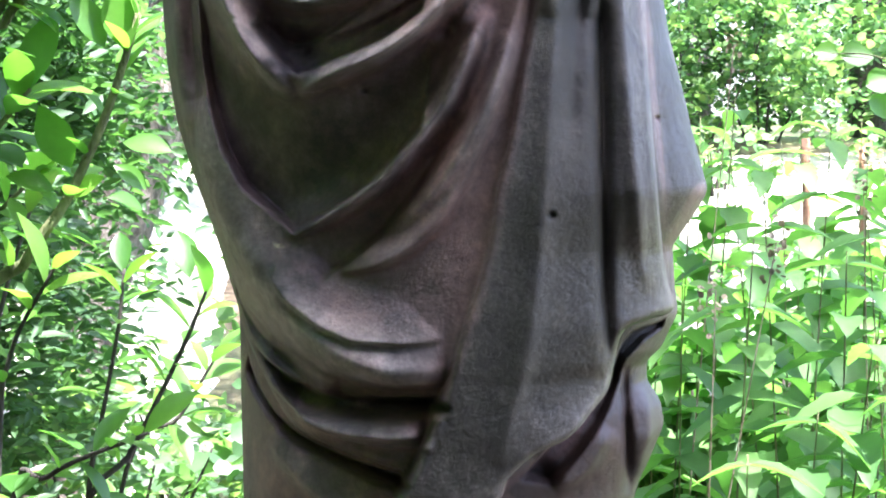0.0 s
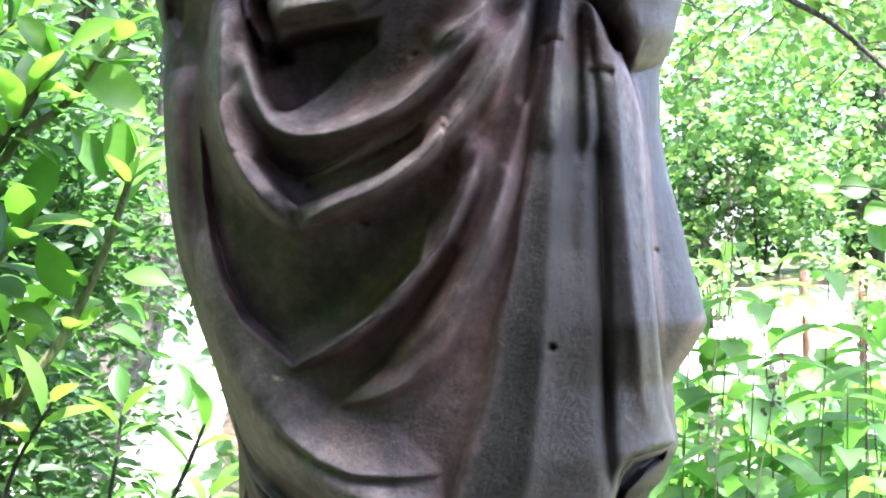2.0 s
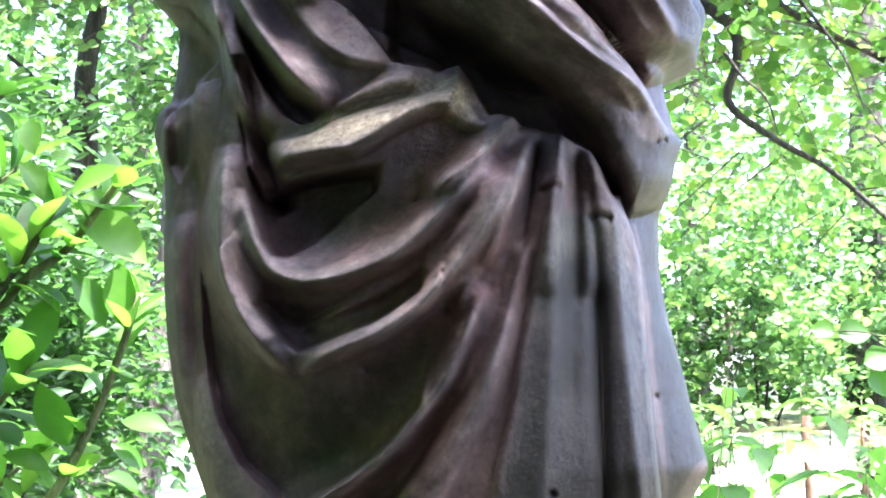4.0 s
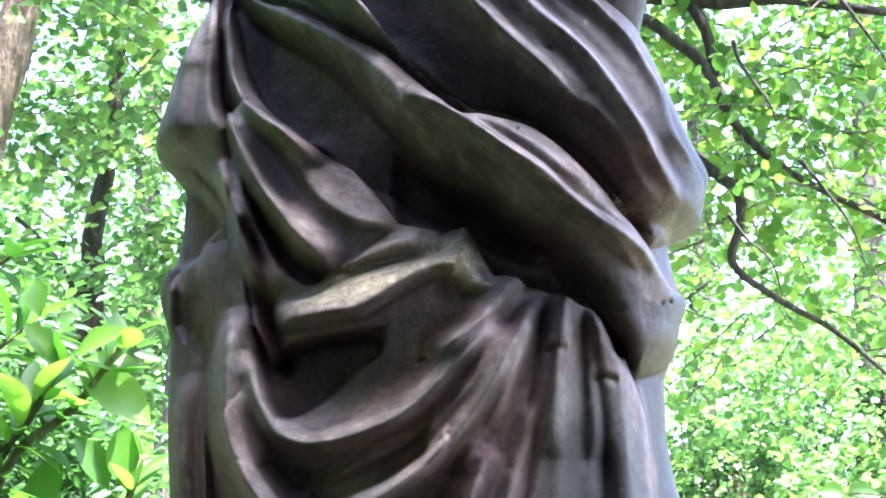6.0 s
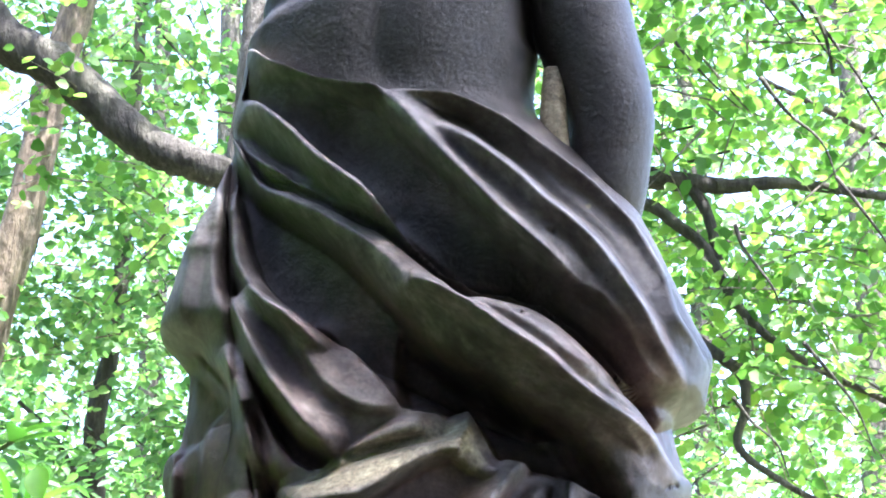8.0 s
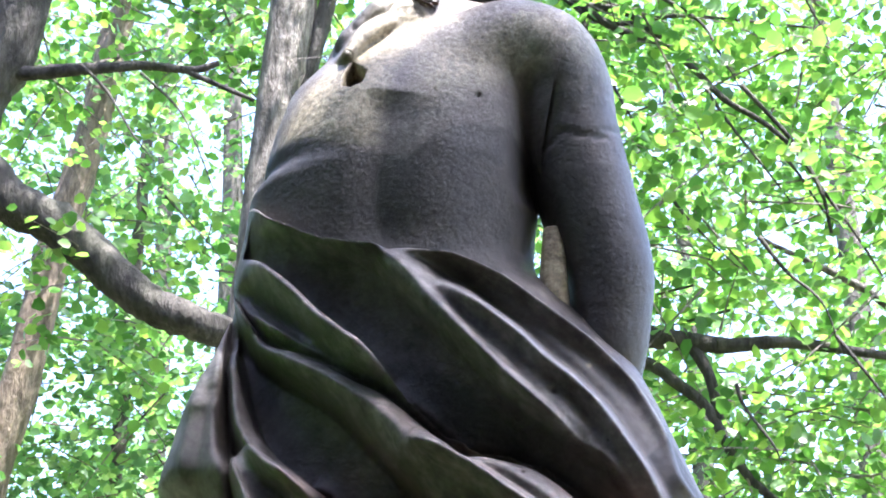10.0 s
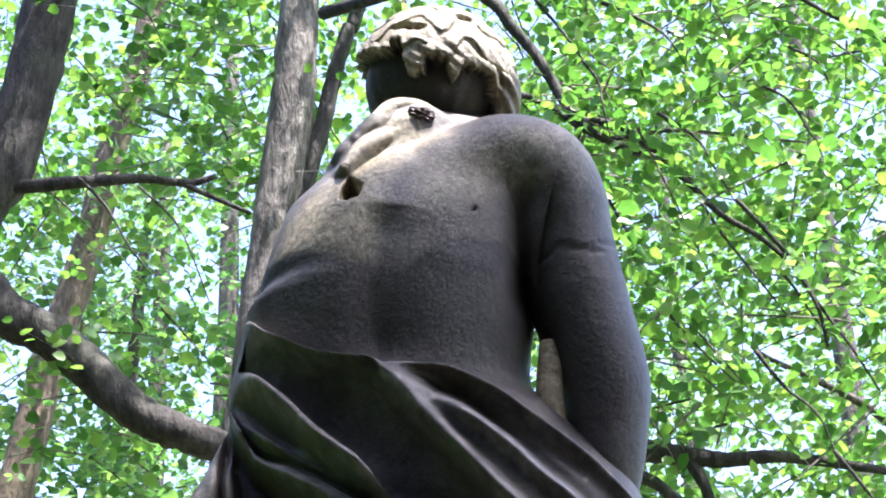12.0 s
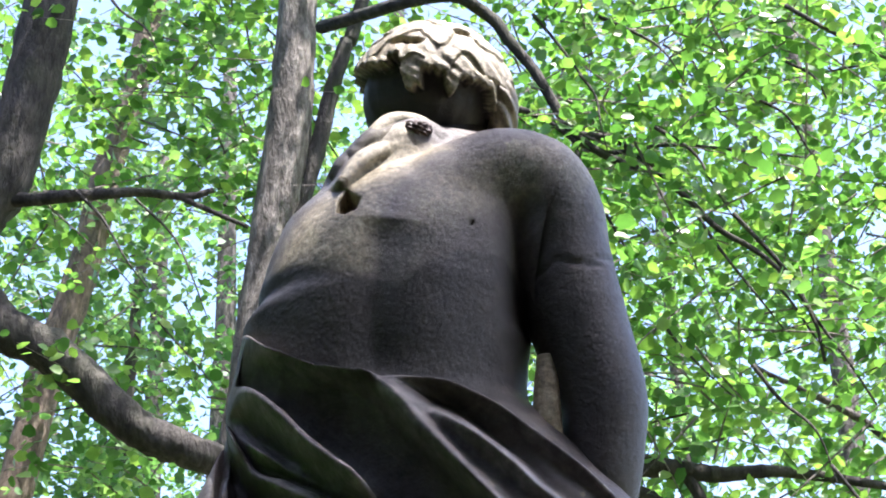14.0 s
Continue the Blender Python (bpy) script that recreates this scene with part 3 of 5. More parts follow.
    swell(0.035, [(-0.186, 2.292), (-0.139, 2.262), (-0.094, 2.25), (-0.057, 2.247), (-0.019, 2.245), (0.006, 2.243), (0.037, 2.233), (0.069, 2.219), (0.1, 2.195), (0.131, 2.172), (0.163, 2.15), (0.194, 2.122), (0.213, 2.102), (0.235, 2.068), (0.249, 2.031), (0.271, 1.981)], [(-0.186, 2.279), (-0.133, 2.251), (-0.082, 2.227), (-0.056, 2.196), (-0.019, 2.152), (0.018, 2.112), (0.053, 2.072), (0.089, 2.041), (0.124, 2.015), (0.16, 1.995), (0.189, 1.962), (0.214, 1.927), (0.249, 1.908)])  # upper side of the wrap
    swell(0.03, [(-0.03, 2.042), (-0.007, 2.025), (0.023, 2.006), (0.064, 2.003), (0.099, 1.992), (0.129, 1.971), (0.158, 1.942), (0.182, 1.916), (0.21, 1.894), (0.236, 1.856)], [(-0.042, 1.999), (-0.018, 1.982), (0.017, 1.96), (0.051, 1.934), (0.086, 1.913), (0.121, 1.89), (0.151, 1.869), (0.181, 1.849), (0.212, 1.822), (0.242, 1.791)])  # upper side of the roll
    swell(0.05, [(-0.183, 1.799), (-0.139, 1.811), (-0.108, 1.824), (-0.074, 1.836), (-0.04, 1.845), (-0.001, 1.852), (0.023, 1.874), (0.039, 1.838)], [(-0.183, 1.782), (-0.164, 1.767), (-0.118, 1.773), (-0.084, 1.776), (-0.057, 1.792), (-0.023, 1.813), (0.005, 1.822), (0.033, 1.811)])  # tilted top of the shelf
    swell(0.03, [(-0.106, 1.835), (-0.086, 1.852), (-0.052, 1.872), (-0.021, 1.874)], [(-0.105, 1.826), (-0.08, 1.836), (-0.04, 1.847), (-0.001, 1.853)])  # tilted ledge
    swell(0.016, [(-0.16, 1.415), (-0.124, 1.398), (-0.089, 1.38), (-0.043, 1.362), (0.006, 1.318)], [(-0.192, 1.395), (-0.161, 1.353), (-0.124, 1.326), (-0.089, 1.312), (-0.043, 1.309), (0.008, 1.31)])  # upper side of the hem
    swell(0.02, [(-0.2, 1.712), (-0.185, 1.672), (-0.167, 1.637), (-0.144, 1.603)], [(-0.225, 1.68), (-0.216, 1.645), (-0.2, 1.613), (-0.176, 1.58), (-0.147, 1.557)])  # left arm of the V
    swell(0.018, [(-0.156, 1.608), (-0.11, 1.621), (-0.065, 1.639), (-0.026, 1.662), (0.008, 1.691)], [(-0.144, 1.557), (-0.115, 1.567), (-0.087, 1.578), (-0.059, 1.589), (-0.031, 1.607), (0.002, 1.638)])  # right arm of the V
    undercut(0.028, [(-0.222, 1.371), (-0.211, 1.337), (-0.182, 1.309), (-0.143, 1.285), (-0.107, 1.272), (-0.072, 1.269), (-0.001, 1.272)], [(-0.221, 1.345), (-0.204, 1.311), (-0.169, 1.281), (-0.134, 1.256), (-0.101, 1.25), (-0.066, 1.24), (-0.001, 1.24)])  # under the hem
    swell(0.022, [(-0.184, 1.271), (-0.126, 1.247), (-0.079, 1.235), (-0.004, 1.235)], [(-0.177, 1.254), (-0.139, 1.223), (-0.097, 1.206), (-0.05, 1.199), (-0.004, 1.202)])  # second swag
    hollow(0.05, 0.035, [(-0.1835, 1.641), (-0.1265, 1.637), (-0.0495, 1.668), (-0.1025, 1.616), (-0.1385, 1.599), (-0.1685, 1.611)])  # inner V
    hollow(0.035, 0.012, [(-0.2105, 1.306), (-0.1665, 1.282), (-0.1035, 1.257), (0.0035, 1.256), (-0.0025, 1.233), (-0.1035, 1.227), (-0.1405, 1.23), (-0.1725, 1.257)])  # under the hem
    hollow(0.045, 0.012, [(-0.2105, 1.287), (-0.1905, 1.248), (-0.1595, 1.215), (-0.1035, 1.191), (-0.0435, 1.173), (-0.0255, 1.167), (-0.0435, 1.152), (-0.1035, 1.173), (-0.1605, 1.194), (-0.1945, 1.228), (-0.2165, 1.26)])  # dark second gap
    fold(0.048, 0.018, [(-0.22, 1.801), (-0.218, 1.76), (-0.22, 1.726), (-0.219, 1.691), (-0.213, 1.656), (-0.197, 1.621), (-0.176, 1.592), (-0.156, 1.572), (-0.141, 1.562)])  # left column and V
    fold(0.04, 0.015, [(-0.141, 1.562), (-0.121, 1.573), (-0.093, 1.585), (-0.065, 1.596), (-0.04, 1.611), (-0.017, 1.628), (0.005, 1.652), (0.027, 1.68), (0.047, 1.711), (0.064, 1.745), (0.083, 1.777)])
    fold(0.04, 0.015, [(-0.201, 1.752), (-0.191, 1.717), (-0.182, 1.688), (-0.167, 1.664), (-0.144, 1.652), (-0.121, 1.651), (-0.093, 1.656), (-0.065, 1.666), (-0.037, 1.681), (-0.012, 1.703), (0.01, 1.727), (0.036, 1.754), (0.058, 1.778)])  # upper U
    fold(0.014, 0.014, [(-0.156, 1.608), (-0.121, 1.617), (-0.093, 1.627), (-0.065, 1.639), (-0.037, 1.654), (-0.006, 1.677), (0.022, 1.705), (0.044, 1.736), (0.069, 1.773)])  # thin ridge
    fold(0.026, 0.013, [(-0.157, 1.419), (-0.122, 1.435), (-0.087, 1.456), (-0.062, 1.474), (-0.04, 1.496), (-0.017, 1.523), (0.005, 1.551), (0.022, 1.585), (0.035, 1.618), (0.047, 1.652)])  # long diagonal
    fold(0.012, 0.012, [(-0.1015, 1.383), (-0.0545, 1.395), (-0.0085, 1.43), (0.0265, 1.488), (0.0545, 1.556), (0.0775, 1.625)])
    fold(0.012, 0.012, [(-0.0435, 1.425), (0.0025, 1.476), (0.0425, 1.545), (0.0715, 1.626), (0.0895, 1.697), (0.1025, 1.785)])
    fold(0.01, 0.01, [(0.0145, 1.626), (0.0435, 1.672), (0.0665, 1.719), (0.0875, 1.796)])
    fold(0.03, 0.035, [(-0.2705, 1.559), (-0.2535, 1.493), (-0.2215, 1.426), (-0.1825, 1.374), (-0.1385, 1.328), (-0.0895, 1.298), (-0.0435, 1.285), (0.0065, 1.285)])  # rolled hem
    fold(0.014, 0.014, [(-0.1945, 1.304), (-0.1635, 1.272), (-0.1265, 1.258), (-0.1015, 1.257)])
    fold(0.018, 0.016, [(-0.1515, 1.235), (-0.1145, 1.223), (-0.0665, 1.217), (-0.0135, 1.218)])
    fold(0.012, 0.02, [(-0.1845, 1.196), (-0.1455, 1.16), (-0.1025, 1.135), (-0.0545, 1.12)])
    fold(0.02, 0.02, [(-0.2865, 1.739), (-0.2815, 1.677), (-0.2785, 1.597), (-0.2705, 1.53)])  # left outer edge
    fold(-0.014, 0.012, [(-0.2605, 1.807), (-0.2595, 1.704), (-0.2595, 1.614), (-0.2465, 1.548)])
    fold(-0.012, 0.007, [(0.1535, 1.776), (0.1625, 1.7), (0.1665, 1.611), (0.1675, 1.522), (0.1705, 1.406), (0.1735, 1.335), (0.1795, 1.272)])
    fold(0.007, 0.016, [(0.1235, 1.81), (0.1225, 1.727), (0.1155, 1.609), (0.1055, 1.465), (0.0905, 1.314), (0.0615, 1.197)])
    fold(0.012, 0.014, [(0.1725, 1.796), (0.1845, 1.702), (0.1915, 1.582), (0.2045, 1.434), (0.2195, 1.356)])
    fold(-0.005, 0.01, [(0.1445, 1.799), (0.1405, 1.722), (0.1375, 1.639), (0.1325, 1.522)])
    fold(0.01, 0.01, [(0.2015, 1.749), (0.2185, 1.681), (0.2235, 1.553), (0.2345, 1.427)])
    fold(-0.005, 0.004, [(0.1525, 1.723), (0.1655, 1.727), (0.1805, 1.723)])  # notch
    fold(-0.005, 0.004, [(0.1045, 1.747), (0.1145, 1.752), (0.1245, 1.751)])  # notch
    fold(-0.004, 0.003, [(-0.2185, 1.637), (-0.2105, 1.639), (-0.2005, 1.635)])  # notch
    fold(-0.012, 0.006, [(0.203, 1.276), (0.203, 1.212), (0.212, 1.128)])
    fold(0.012, 0.012, [(0.2265, 1.251), (0.2295, 1.206), (0.2205, 1.146)])
    fold(0.01, 0.02, [(0.1215, 1.153), (0.1575, 1.174), (0.1815, 1.214)])
    fold(-0.03, 0.01, [(-0.2076, 1.892), (-0.1935, 1.85), (-0.1855, 1.813), (-0.1725, 1.765), (-0.1565, 1.732)])
    fold(-0.008, 0.03, [(-0.064, 2.475), (-0.076, 2.403), (-0.081, 2.328), (-0.067, 2.271)])  # spine
    fold(-0.03, 0.018, [(0.113, 2.53), (0.109, 2.47), (0.104, 2.41), (0.108, 2.36)])  # arm line
    hollow(0.035, 0.007, [(-0.128, 2.491), (-0.126, 2.51), (-0.116, 2.535), (-0.096, 2.511), (-0.101, 2.491), (-0.116, 2.485)], True)  # hole
    hollow(0.025, 0.014, [(-0.054, 1.98), (-0.024, 1.96), (0.005, 1.935), (0.034, 1.915), (0.063, 1.893), (0.092, 1.872), (0.122, 1.856), (0.148, 1.822), (0.166, 1.799), (0.15, 1.797), (0.132, 1.803), (0.121, 1.811), (0.112, 1.805), (0.1, 1.809), (0.085, 1.808), (0.077, 1.803), (0.075, 1.825), (0.065, 1.825), (0.051, 1.819), (0.044, 1.834), (0.029, 1.864), (0.024, 1.881), (0.008, 1.865), (-0.004, 1.863), (-0.014, 1.877), (-0.024, 1.883), (-0.044, 1.883), (-0.053, 1.899), (-0.059, 1.933)], True)  # cavity under the roll
    hollow(0.045, 0.01, [(-0.219, 1.952), (-0.203, 1.923), (-0.176, 1.887), (-0.151, 1.854), (-0.133, 1.841), (-0.114, 1.829), (-0.127, 1.817), (-0.141, 1.815), (-0.162, 1.827), (-0.181, 1.851), (-0.197, 1.884), (-0.211, 1.917)], True)  # gap between the folds of the fall
    hollow(0.055, 0.01, [(-0.213, 1.864), (-0.202, 1.82), (-0.194, 1.78), (-0.18, 1.755), (-0.159, 1.76), (-0.13, 1.767), (-0.096, 1.771), (-0.057, 1.776), (-0.06, 1.746), (-0.084, 1.727), (-0.106, 1.705), (-0.128, 1.689), (-0.151, 1.676), (-0.168, 1.676), (-0.182, 1.694), (-0.19, 1.725), (-0.199, 1.76), (-0.206, 1.81)], True)  # cavity under the shelf
    hollow(0.035, 0.016, [(-0.334, 2.005), (-0.305, 1.984), (-0.283, 1.975), (-0.263, 1.953), (-0.245, 1.928), (-0.235, 1.903), (-0.241, 1.896), (-0.258, 1.882), (-0.261, 1.836), (-0.267, 1.791), (-0.281, 1.769), (-0.304, 1.795), (-0.305, 1.834), (-0.312, 1.91), (-0.308, 1.957)], True)  # under the flap
    fold(0.03, 0.012, [(-0.245, 2.171), (-0.24, 2.103), (-0.23, 2.055), (-0.211, 2.021), (-0.189, 1.993), (-0.17, 1.978), (-0.145, 1.958), (-0.126, 1.945)])  # folds of the fall
    fold(0.034, 0.014, [(-0.238, 2.033), (-0.227, 1.993), (-0.211, 1.961), (-0.193, 1.926), (-0.17, 1.892), (-0.144, 1.859), (-0.121, 1.84), (-0.109, 1.832)])
    fold(0.03, 0.012, [(-0.241, 1.965), (-0.225, 1.919), (-0.213, 1.885), (-0.203, 1.855), (-0.193, 1.831), (-0.18, 1.806)])
    fold(0.014, 0.01, [(-0.192, 2), (-0.167, 1.967), (-0.141, 1.926), (-0.116, 1.897), (-0.087, 1.88), (-0.052, 1.877)])
    fold(0.01, 0.008, [(-0.149, 1.995), (-0.124, 1.981), (-0.106, 1.955), (-0.088, 1.935)])
    fold(-0.014, 0.01, [(-0.248, 2.13), (-0.245, 2.055), (-0.235, 2.003), (-0.224, 1.961)])
    fold(0.012, 0.014, [(-0.28, 2.15), (-0.288, 2.07), (-0.293, 2.014), (-0.288, 1.987)])
    fold(-0.006, 0.012, [(-0.262, 2.111), (-0.27, 2.048), (-0.272, 1.992), (-0.255, 1.96)])
    fold(0.03, 0.012, [(-0.236, 2.349), (-0.2, 2.299), (-0.165, 2.276), (-0.133, 2.259), (-0.101, 2.248), (-0.069, 2.233)], wrap)  # rim of the wrap
    fold(0.022, 0.02, [(-0.094, 2.246), (-0.063, 2.228), (-0.038, 2.198), (-0.007, 2.157), (0.024, 2.118), (0.054, 2.084), (0.083, 2.055), (0.107, 2.035), (0.136, 2.009)], wrap)  # its long ridges
    fold(0.026, 0.016, [(-0.013, 2.198), (0.018, 2.173), (0.049, 2.148), (0.079, 2.123), (0.103, 2.098), (0.133, 2.076), (0.16, 2.05), (0.178, 2.025), (0.198, 1.996), (0.222, 1.96), (0.248, 1.93), (0.261, 1.917)], wrap)
    fold(0.024, 0.017, [(-0.069, 2.243), (-0.032, 2.24), (0.006, 2.236), (0.037, 2.223), (0.068, 2.208), (0.1, 2.185), (0.131, 2.162), (0.162, 2.14), (0.193, 2.112), (0.212, 2.091), (0.23, 2.058), (0.242, 2.031), (0.254, 1.989), (0.279, 1.966)], wrap)
    fold(-0.013, 0.012, [(-0.019, 2.226), (0.025, 2.21), (0.055, 2.183), (0.086, 2.158), (0.116, 2.126), (0.147, 2.098), (0.174, 2.071), (0.195, 2.039), (0.218, 2.001), (0.242, 1.96), (0.271, 1.933)], wrap)  # grooves between them
    fold(-0.006, 0.009, [(-0.031, 2.201), (-0, 2.172), (0.03, 2.136), (0.066, 2.097), (0.102, 2.059), (0.131, 2.026), (0.154, 1.997)], wrap)
    fold(0.028, 0.015, [(-0.238, 2.264), (-0.205, 2.232), (-0.17, 2.194), (-0.143, 2.16), (-0.117, 2.135), (-0.091, 2.111), (-0.07, 2.088)], wrap)
    fold(-0.02, 0.01, [(-0.24, 2.243), (-0.204, 2.199), (-0.169, 2.168), (-0.136, 2.14), (-0.104, 2.112)], wrap)
    fold(0.024, 0.015, [(-0.264, 2.272), (-0.236, 2.202), (-0.208, 2.168), (-0.167, 2.136), (-0.135, 2.117), (-0.103, 2.097), (-0.073, 2.079), (-0.042, 2.055), (-0.007, 2.021)])
    fold(0.024, 0.018, [(-0.054, 2.009), (-0.018, 1.993), (0.017, 1.974), (0.04, 1.957), (0.063, 1.939), (0.092, 1.922), (0.122, 1.902), (0.151, 1.881), (0.182, 1.866), (0.214, 1.849), (0.245, 1.823)])  # crest of the roll
    fold(-0.014, 0.009, [(-0.001, 2.001), (0.034, 1.977), (0.063, 1.958), (0.092, 1.938), (0.121, 1.915), (0.152, 1.895), (0.183, 1.88), (0.215, 1.866)])  # its groove
    fold(0.01, 0.008, [(0.035, 2.002), (0.076, 1.998), (0.099, 1.988), (0.128, 1.967), (0.158, 1.939), (0.183, 1.913), (0.21, 1.891)])
    fold(-0.005, 0.003, [(0.08, 1.903), (0.098, 1.892), (0.115, 1.885)])  # crack
    fold(0.024, 0.012, [(0.076, 1.826), (0.061, 1.802), (0.044, 1.781), (0.021, 1.758), (-0.007, 1.736)])  # torn tips of the pleats
    fold(0.012, 0.01, [(0.093, 1.803), (0.087, 1.777), (0.075, 1.737), (0.063, 1.704), (0.049, 1.665)])
    fold(-0.01, 0.006, [(0.103, 1.801), (0.098, 1.766), (0.092, 1.721), (0.084, 1.682)])
    fold(0.01, 0.014, [(0.119, 1.814), (0.117, 1.768), (0.113, 1.711), (0.108, 1.639)])
    fold(0.01, 0.012, [(0.156, 1.8), (0.16, 1.754), (0.162, 1.698), (0.163, 1.641)])
    fold(-0.004, 0.006, [(0.14, 1.798), (0.142, 1.758), (0.144, 1.696), (0.143, 1.629)])
    fold(-0.004, 0.005, [(0.162, 2.446), (0.18, 2.458), (0.197, 2.452), (0.216, 2.458)])  # crack
    fold(-0.003, 0.004, [(0.158, 2.434), (0.183, 2.442), (0.197, 2.434)])  # scar
    hollow(0.026, 0.008, [(0.251, 1.326), (0.206, 1.317), (0.192, 1.301), (0.18, 1.258), (0.158, 1.232), (0.115, 1.201), (0.082, 1.162), (0.12, 1.153), (0.15, 1.186), (0.174, 1.217), (0.196, 1.255), (0.202, 1.283), (0.223, 1.301), (0.247, 1.312)], True)  # under the hem of the hanging end
    fold(-0.006, 0.0035, [(0.1105, 1.445), (0.1155, 1.44)])
    fold(-0.006, 0.0035, [(0.0095, 1.629), (0.0115, 1.622)])
    fold(-0.006, 0.0035, [(-0.0755, 1.57), (-0.0715, 1.566)])
    fold(-0.006, 0.0035, [(-0.1495, 1.261), (-0.1455, 1.258)])
    fold(-0.006, 0.0035, [(0.0373, 1.924), (0.0406, 1.92)])
    fold(-0.006, 0.0035, [(0.1709, 1.916), (0.1732, 1.911)])
    fold(-0.006, 0.0035, [(0.0746, 1.971), (0.0758, 1.966)])
    fold(-0.006, 0.0035, [(-0.0235, 1.737), (-0.0225, 1.733)])
    fold(-0.006, 0.0035, [(0.2415, 1.816), (0.2435, 1.812)])
    fold(-0.006, 0.0035, [(0.036, 2.478), (0.039, 2.476)])
    fold(-0.006, 0.0035, [(0.201, 2.518), (0.203, 2.514)])
    fold(-0.006, 0.0035, [(0.1086, 2.07), (0.1117, 2.064)])
    fold(-0.006, 0.0035, [(-0.1315, 1.607), (-0.1275, 1.603)])
    fold(-0.006, 0.0035, [(0.2325, 1.812), (0.2345, 1.809)])
    fold(-0.006, 0.0035, [(0.2325, 1.544), (0.2335, 1.54)])
    tint(0, 0.55, 0.08, [(-0.36, 1.0), (0.34, 1.0), (0.34, 1.9), (0.1, 2.02), (-0.1, 2.08), (-0.2, 2.0), (-0.36, 1.95)])  # rusty brown all over the skirt
    tint(0, 1.0, 0.05, [(-0.1715, 1.662), (-0.0435, 1.799), (0.0845, 1.824), (0.1075, 1.696), (0.0715, 1.545), (0.0475, 1.431), (0.0025, 1.375), (-0.1015, 1.374), (-0.1795, 1.429), (-0.1245, 1.522), (-0.0435, 1.579), (-0.1245, 1.626)])
    tint(0, 0.8, 0.03, [(-0.1699, 2.017), (-0.1146, 2.007), (-0.042, 1.899), (-0.0755, 1.875), (-0.1248, 1.895), (-0.1863, 1.97)])
    tint(0, 0.7, 0.03, [(0.0113, 2.011), (0.0893, 2.01), (0.1698, 1.948), (0.2355, 1.891), (0.1739, 1.885), (0.1039, 1.931), (0.0478, 1.967)])
    tint(0, 0.7, 0.03, [(0.1135, 1.818), (0.1935, 1.801), (0.1995, 1.724), (0.1115, 1.694)])
    tint(0, 0.9, 0.05, [(-0.2125, 1.327), (0.0145, 1.263), (-0.0085, 1.153), (-0.0425, 1.082), (-0.2155, 1.05)])
    tint(0, 0.8, 0.03, [(0.0735, 1.164), (0.1995, 1.298), (0.2155, 1.05), (0.0505, 1.081)])
    tint(1, 0.85, 0.012, [(0.1165, 1.731), (0.1875, 1.725), (0.2235, 1.582), (0.2505, 1.366), (0.2585, 1.333), (0.1815, 1.249), (0.1315, 1.202), (0.0495, 1.152), (-0.0365, 1.152), (0.0325, 1.339), (0.0715, 1.522), (0.0955, 1.678)])
    tint(1, 0.7, 0.06, [(-0.2135, 1.403), (-0.1735, 1.417), (-0.1015, 1.348), (0.0095, 1.339), (0.0095, 1.287), (-0.0775, 1.285), (-0.1625, 1.327)])
    tint(1, 0.5, 0.03, [(-0.2435, 1.759), (-0.1915, 1.754), (-0.1725, 1.694), (-0.2025, 1.672), (-0.2415, 1.698)])
    tint(1, 0.6, 0.03, [(-0.085, 2.252), (0.01, 2.251), (0.073, 2.225), (0.0472, 2.191), (-0.015, 2.21)])
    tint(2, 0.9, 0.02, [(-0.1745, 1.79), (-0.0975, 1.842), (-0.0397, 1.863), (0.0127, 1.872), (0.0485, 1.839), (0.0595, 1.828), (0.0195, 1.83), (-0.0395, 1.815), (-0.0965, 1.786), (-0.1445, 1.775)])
    # left shoulder: pale film plus sunlight painted into the colour
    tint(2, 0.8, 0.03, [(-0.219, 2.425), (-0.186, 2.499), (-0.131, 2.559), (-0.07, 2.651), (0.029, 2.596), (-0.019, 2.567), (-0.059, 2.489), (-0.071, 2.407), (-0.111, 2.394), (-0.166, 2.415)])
    # skylight on the right shoulder, painted pale
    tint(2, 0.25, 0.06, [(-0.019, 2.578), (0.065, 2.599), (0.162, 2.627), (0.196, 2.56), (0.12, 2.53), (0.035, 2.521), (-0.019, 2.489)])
    tint(1, 0.8, 0.06, [(-0.057, 2.54), (0.046, 2.589), (0.155, 2.602), (0.199, 2.564), (0.079, 2.503), (-0.016, 2.404), (-0.068, 2.387)])
    tint(2, 1.0, 0.002, [(0.1506, 2.118), (0.1576, 2.119), (0.1568, 2.112), (0.1508, 2.111)])
    tint(2, 1.0, 0.002, [(-0.1715, 1.414), (-0.1605, 1.411), (-0.1575, 1.407), (-0.1685, 1.407)])
    tint(2, 1.0, 0.002, [(-0.1333, 2.164), (-0.1242, 2.16), (-0.121, 2.149), (-0.1301, 2.153)])
    # channel 3: crust plus painted shade on lower back, arm side, wrap valley
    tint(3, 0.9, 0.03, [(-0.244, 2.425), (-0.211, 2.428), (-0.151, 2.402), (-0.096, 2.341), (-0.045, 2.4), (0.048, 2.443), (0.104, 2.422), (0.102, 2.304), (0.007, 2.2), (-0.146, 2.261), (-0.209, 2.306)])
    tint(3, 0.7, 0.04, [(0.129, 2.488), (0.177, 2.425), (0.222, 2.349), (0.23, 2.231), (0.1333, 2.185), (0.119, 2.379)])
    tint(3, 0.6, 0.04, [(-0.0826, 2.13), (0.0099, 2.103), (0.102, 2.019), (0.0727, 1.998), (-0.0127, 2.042)])
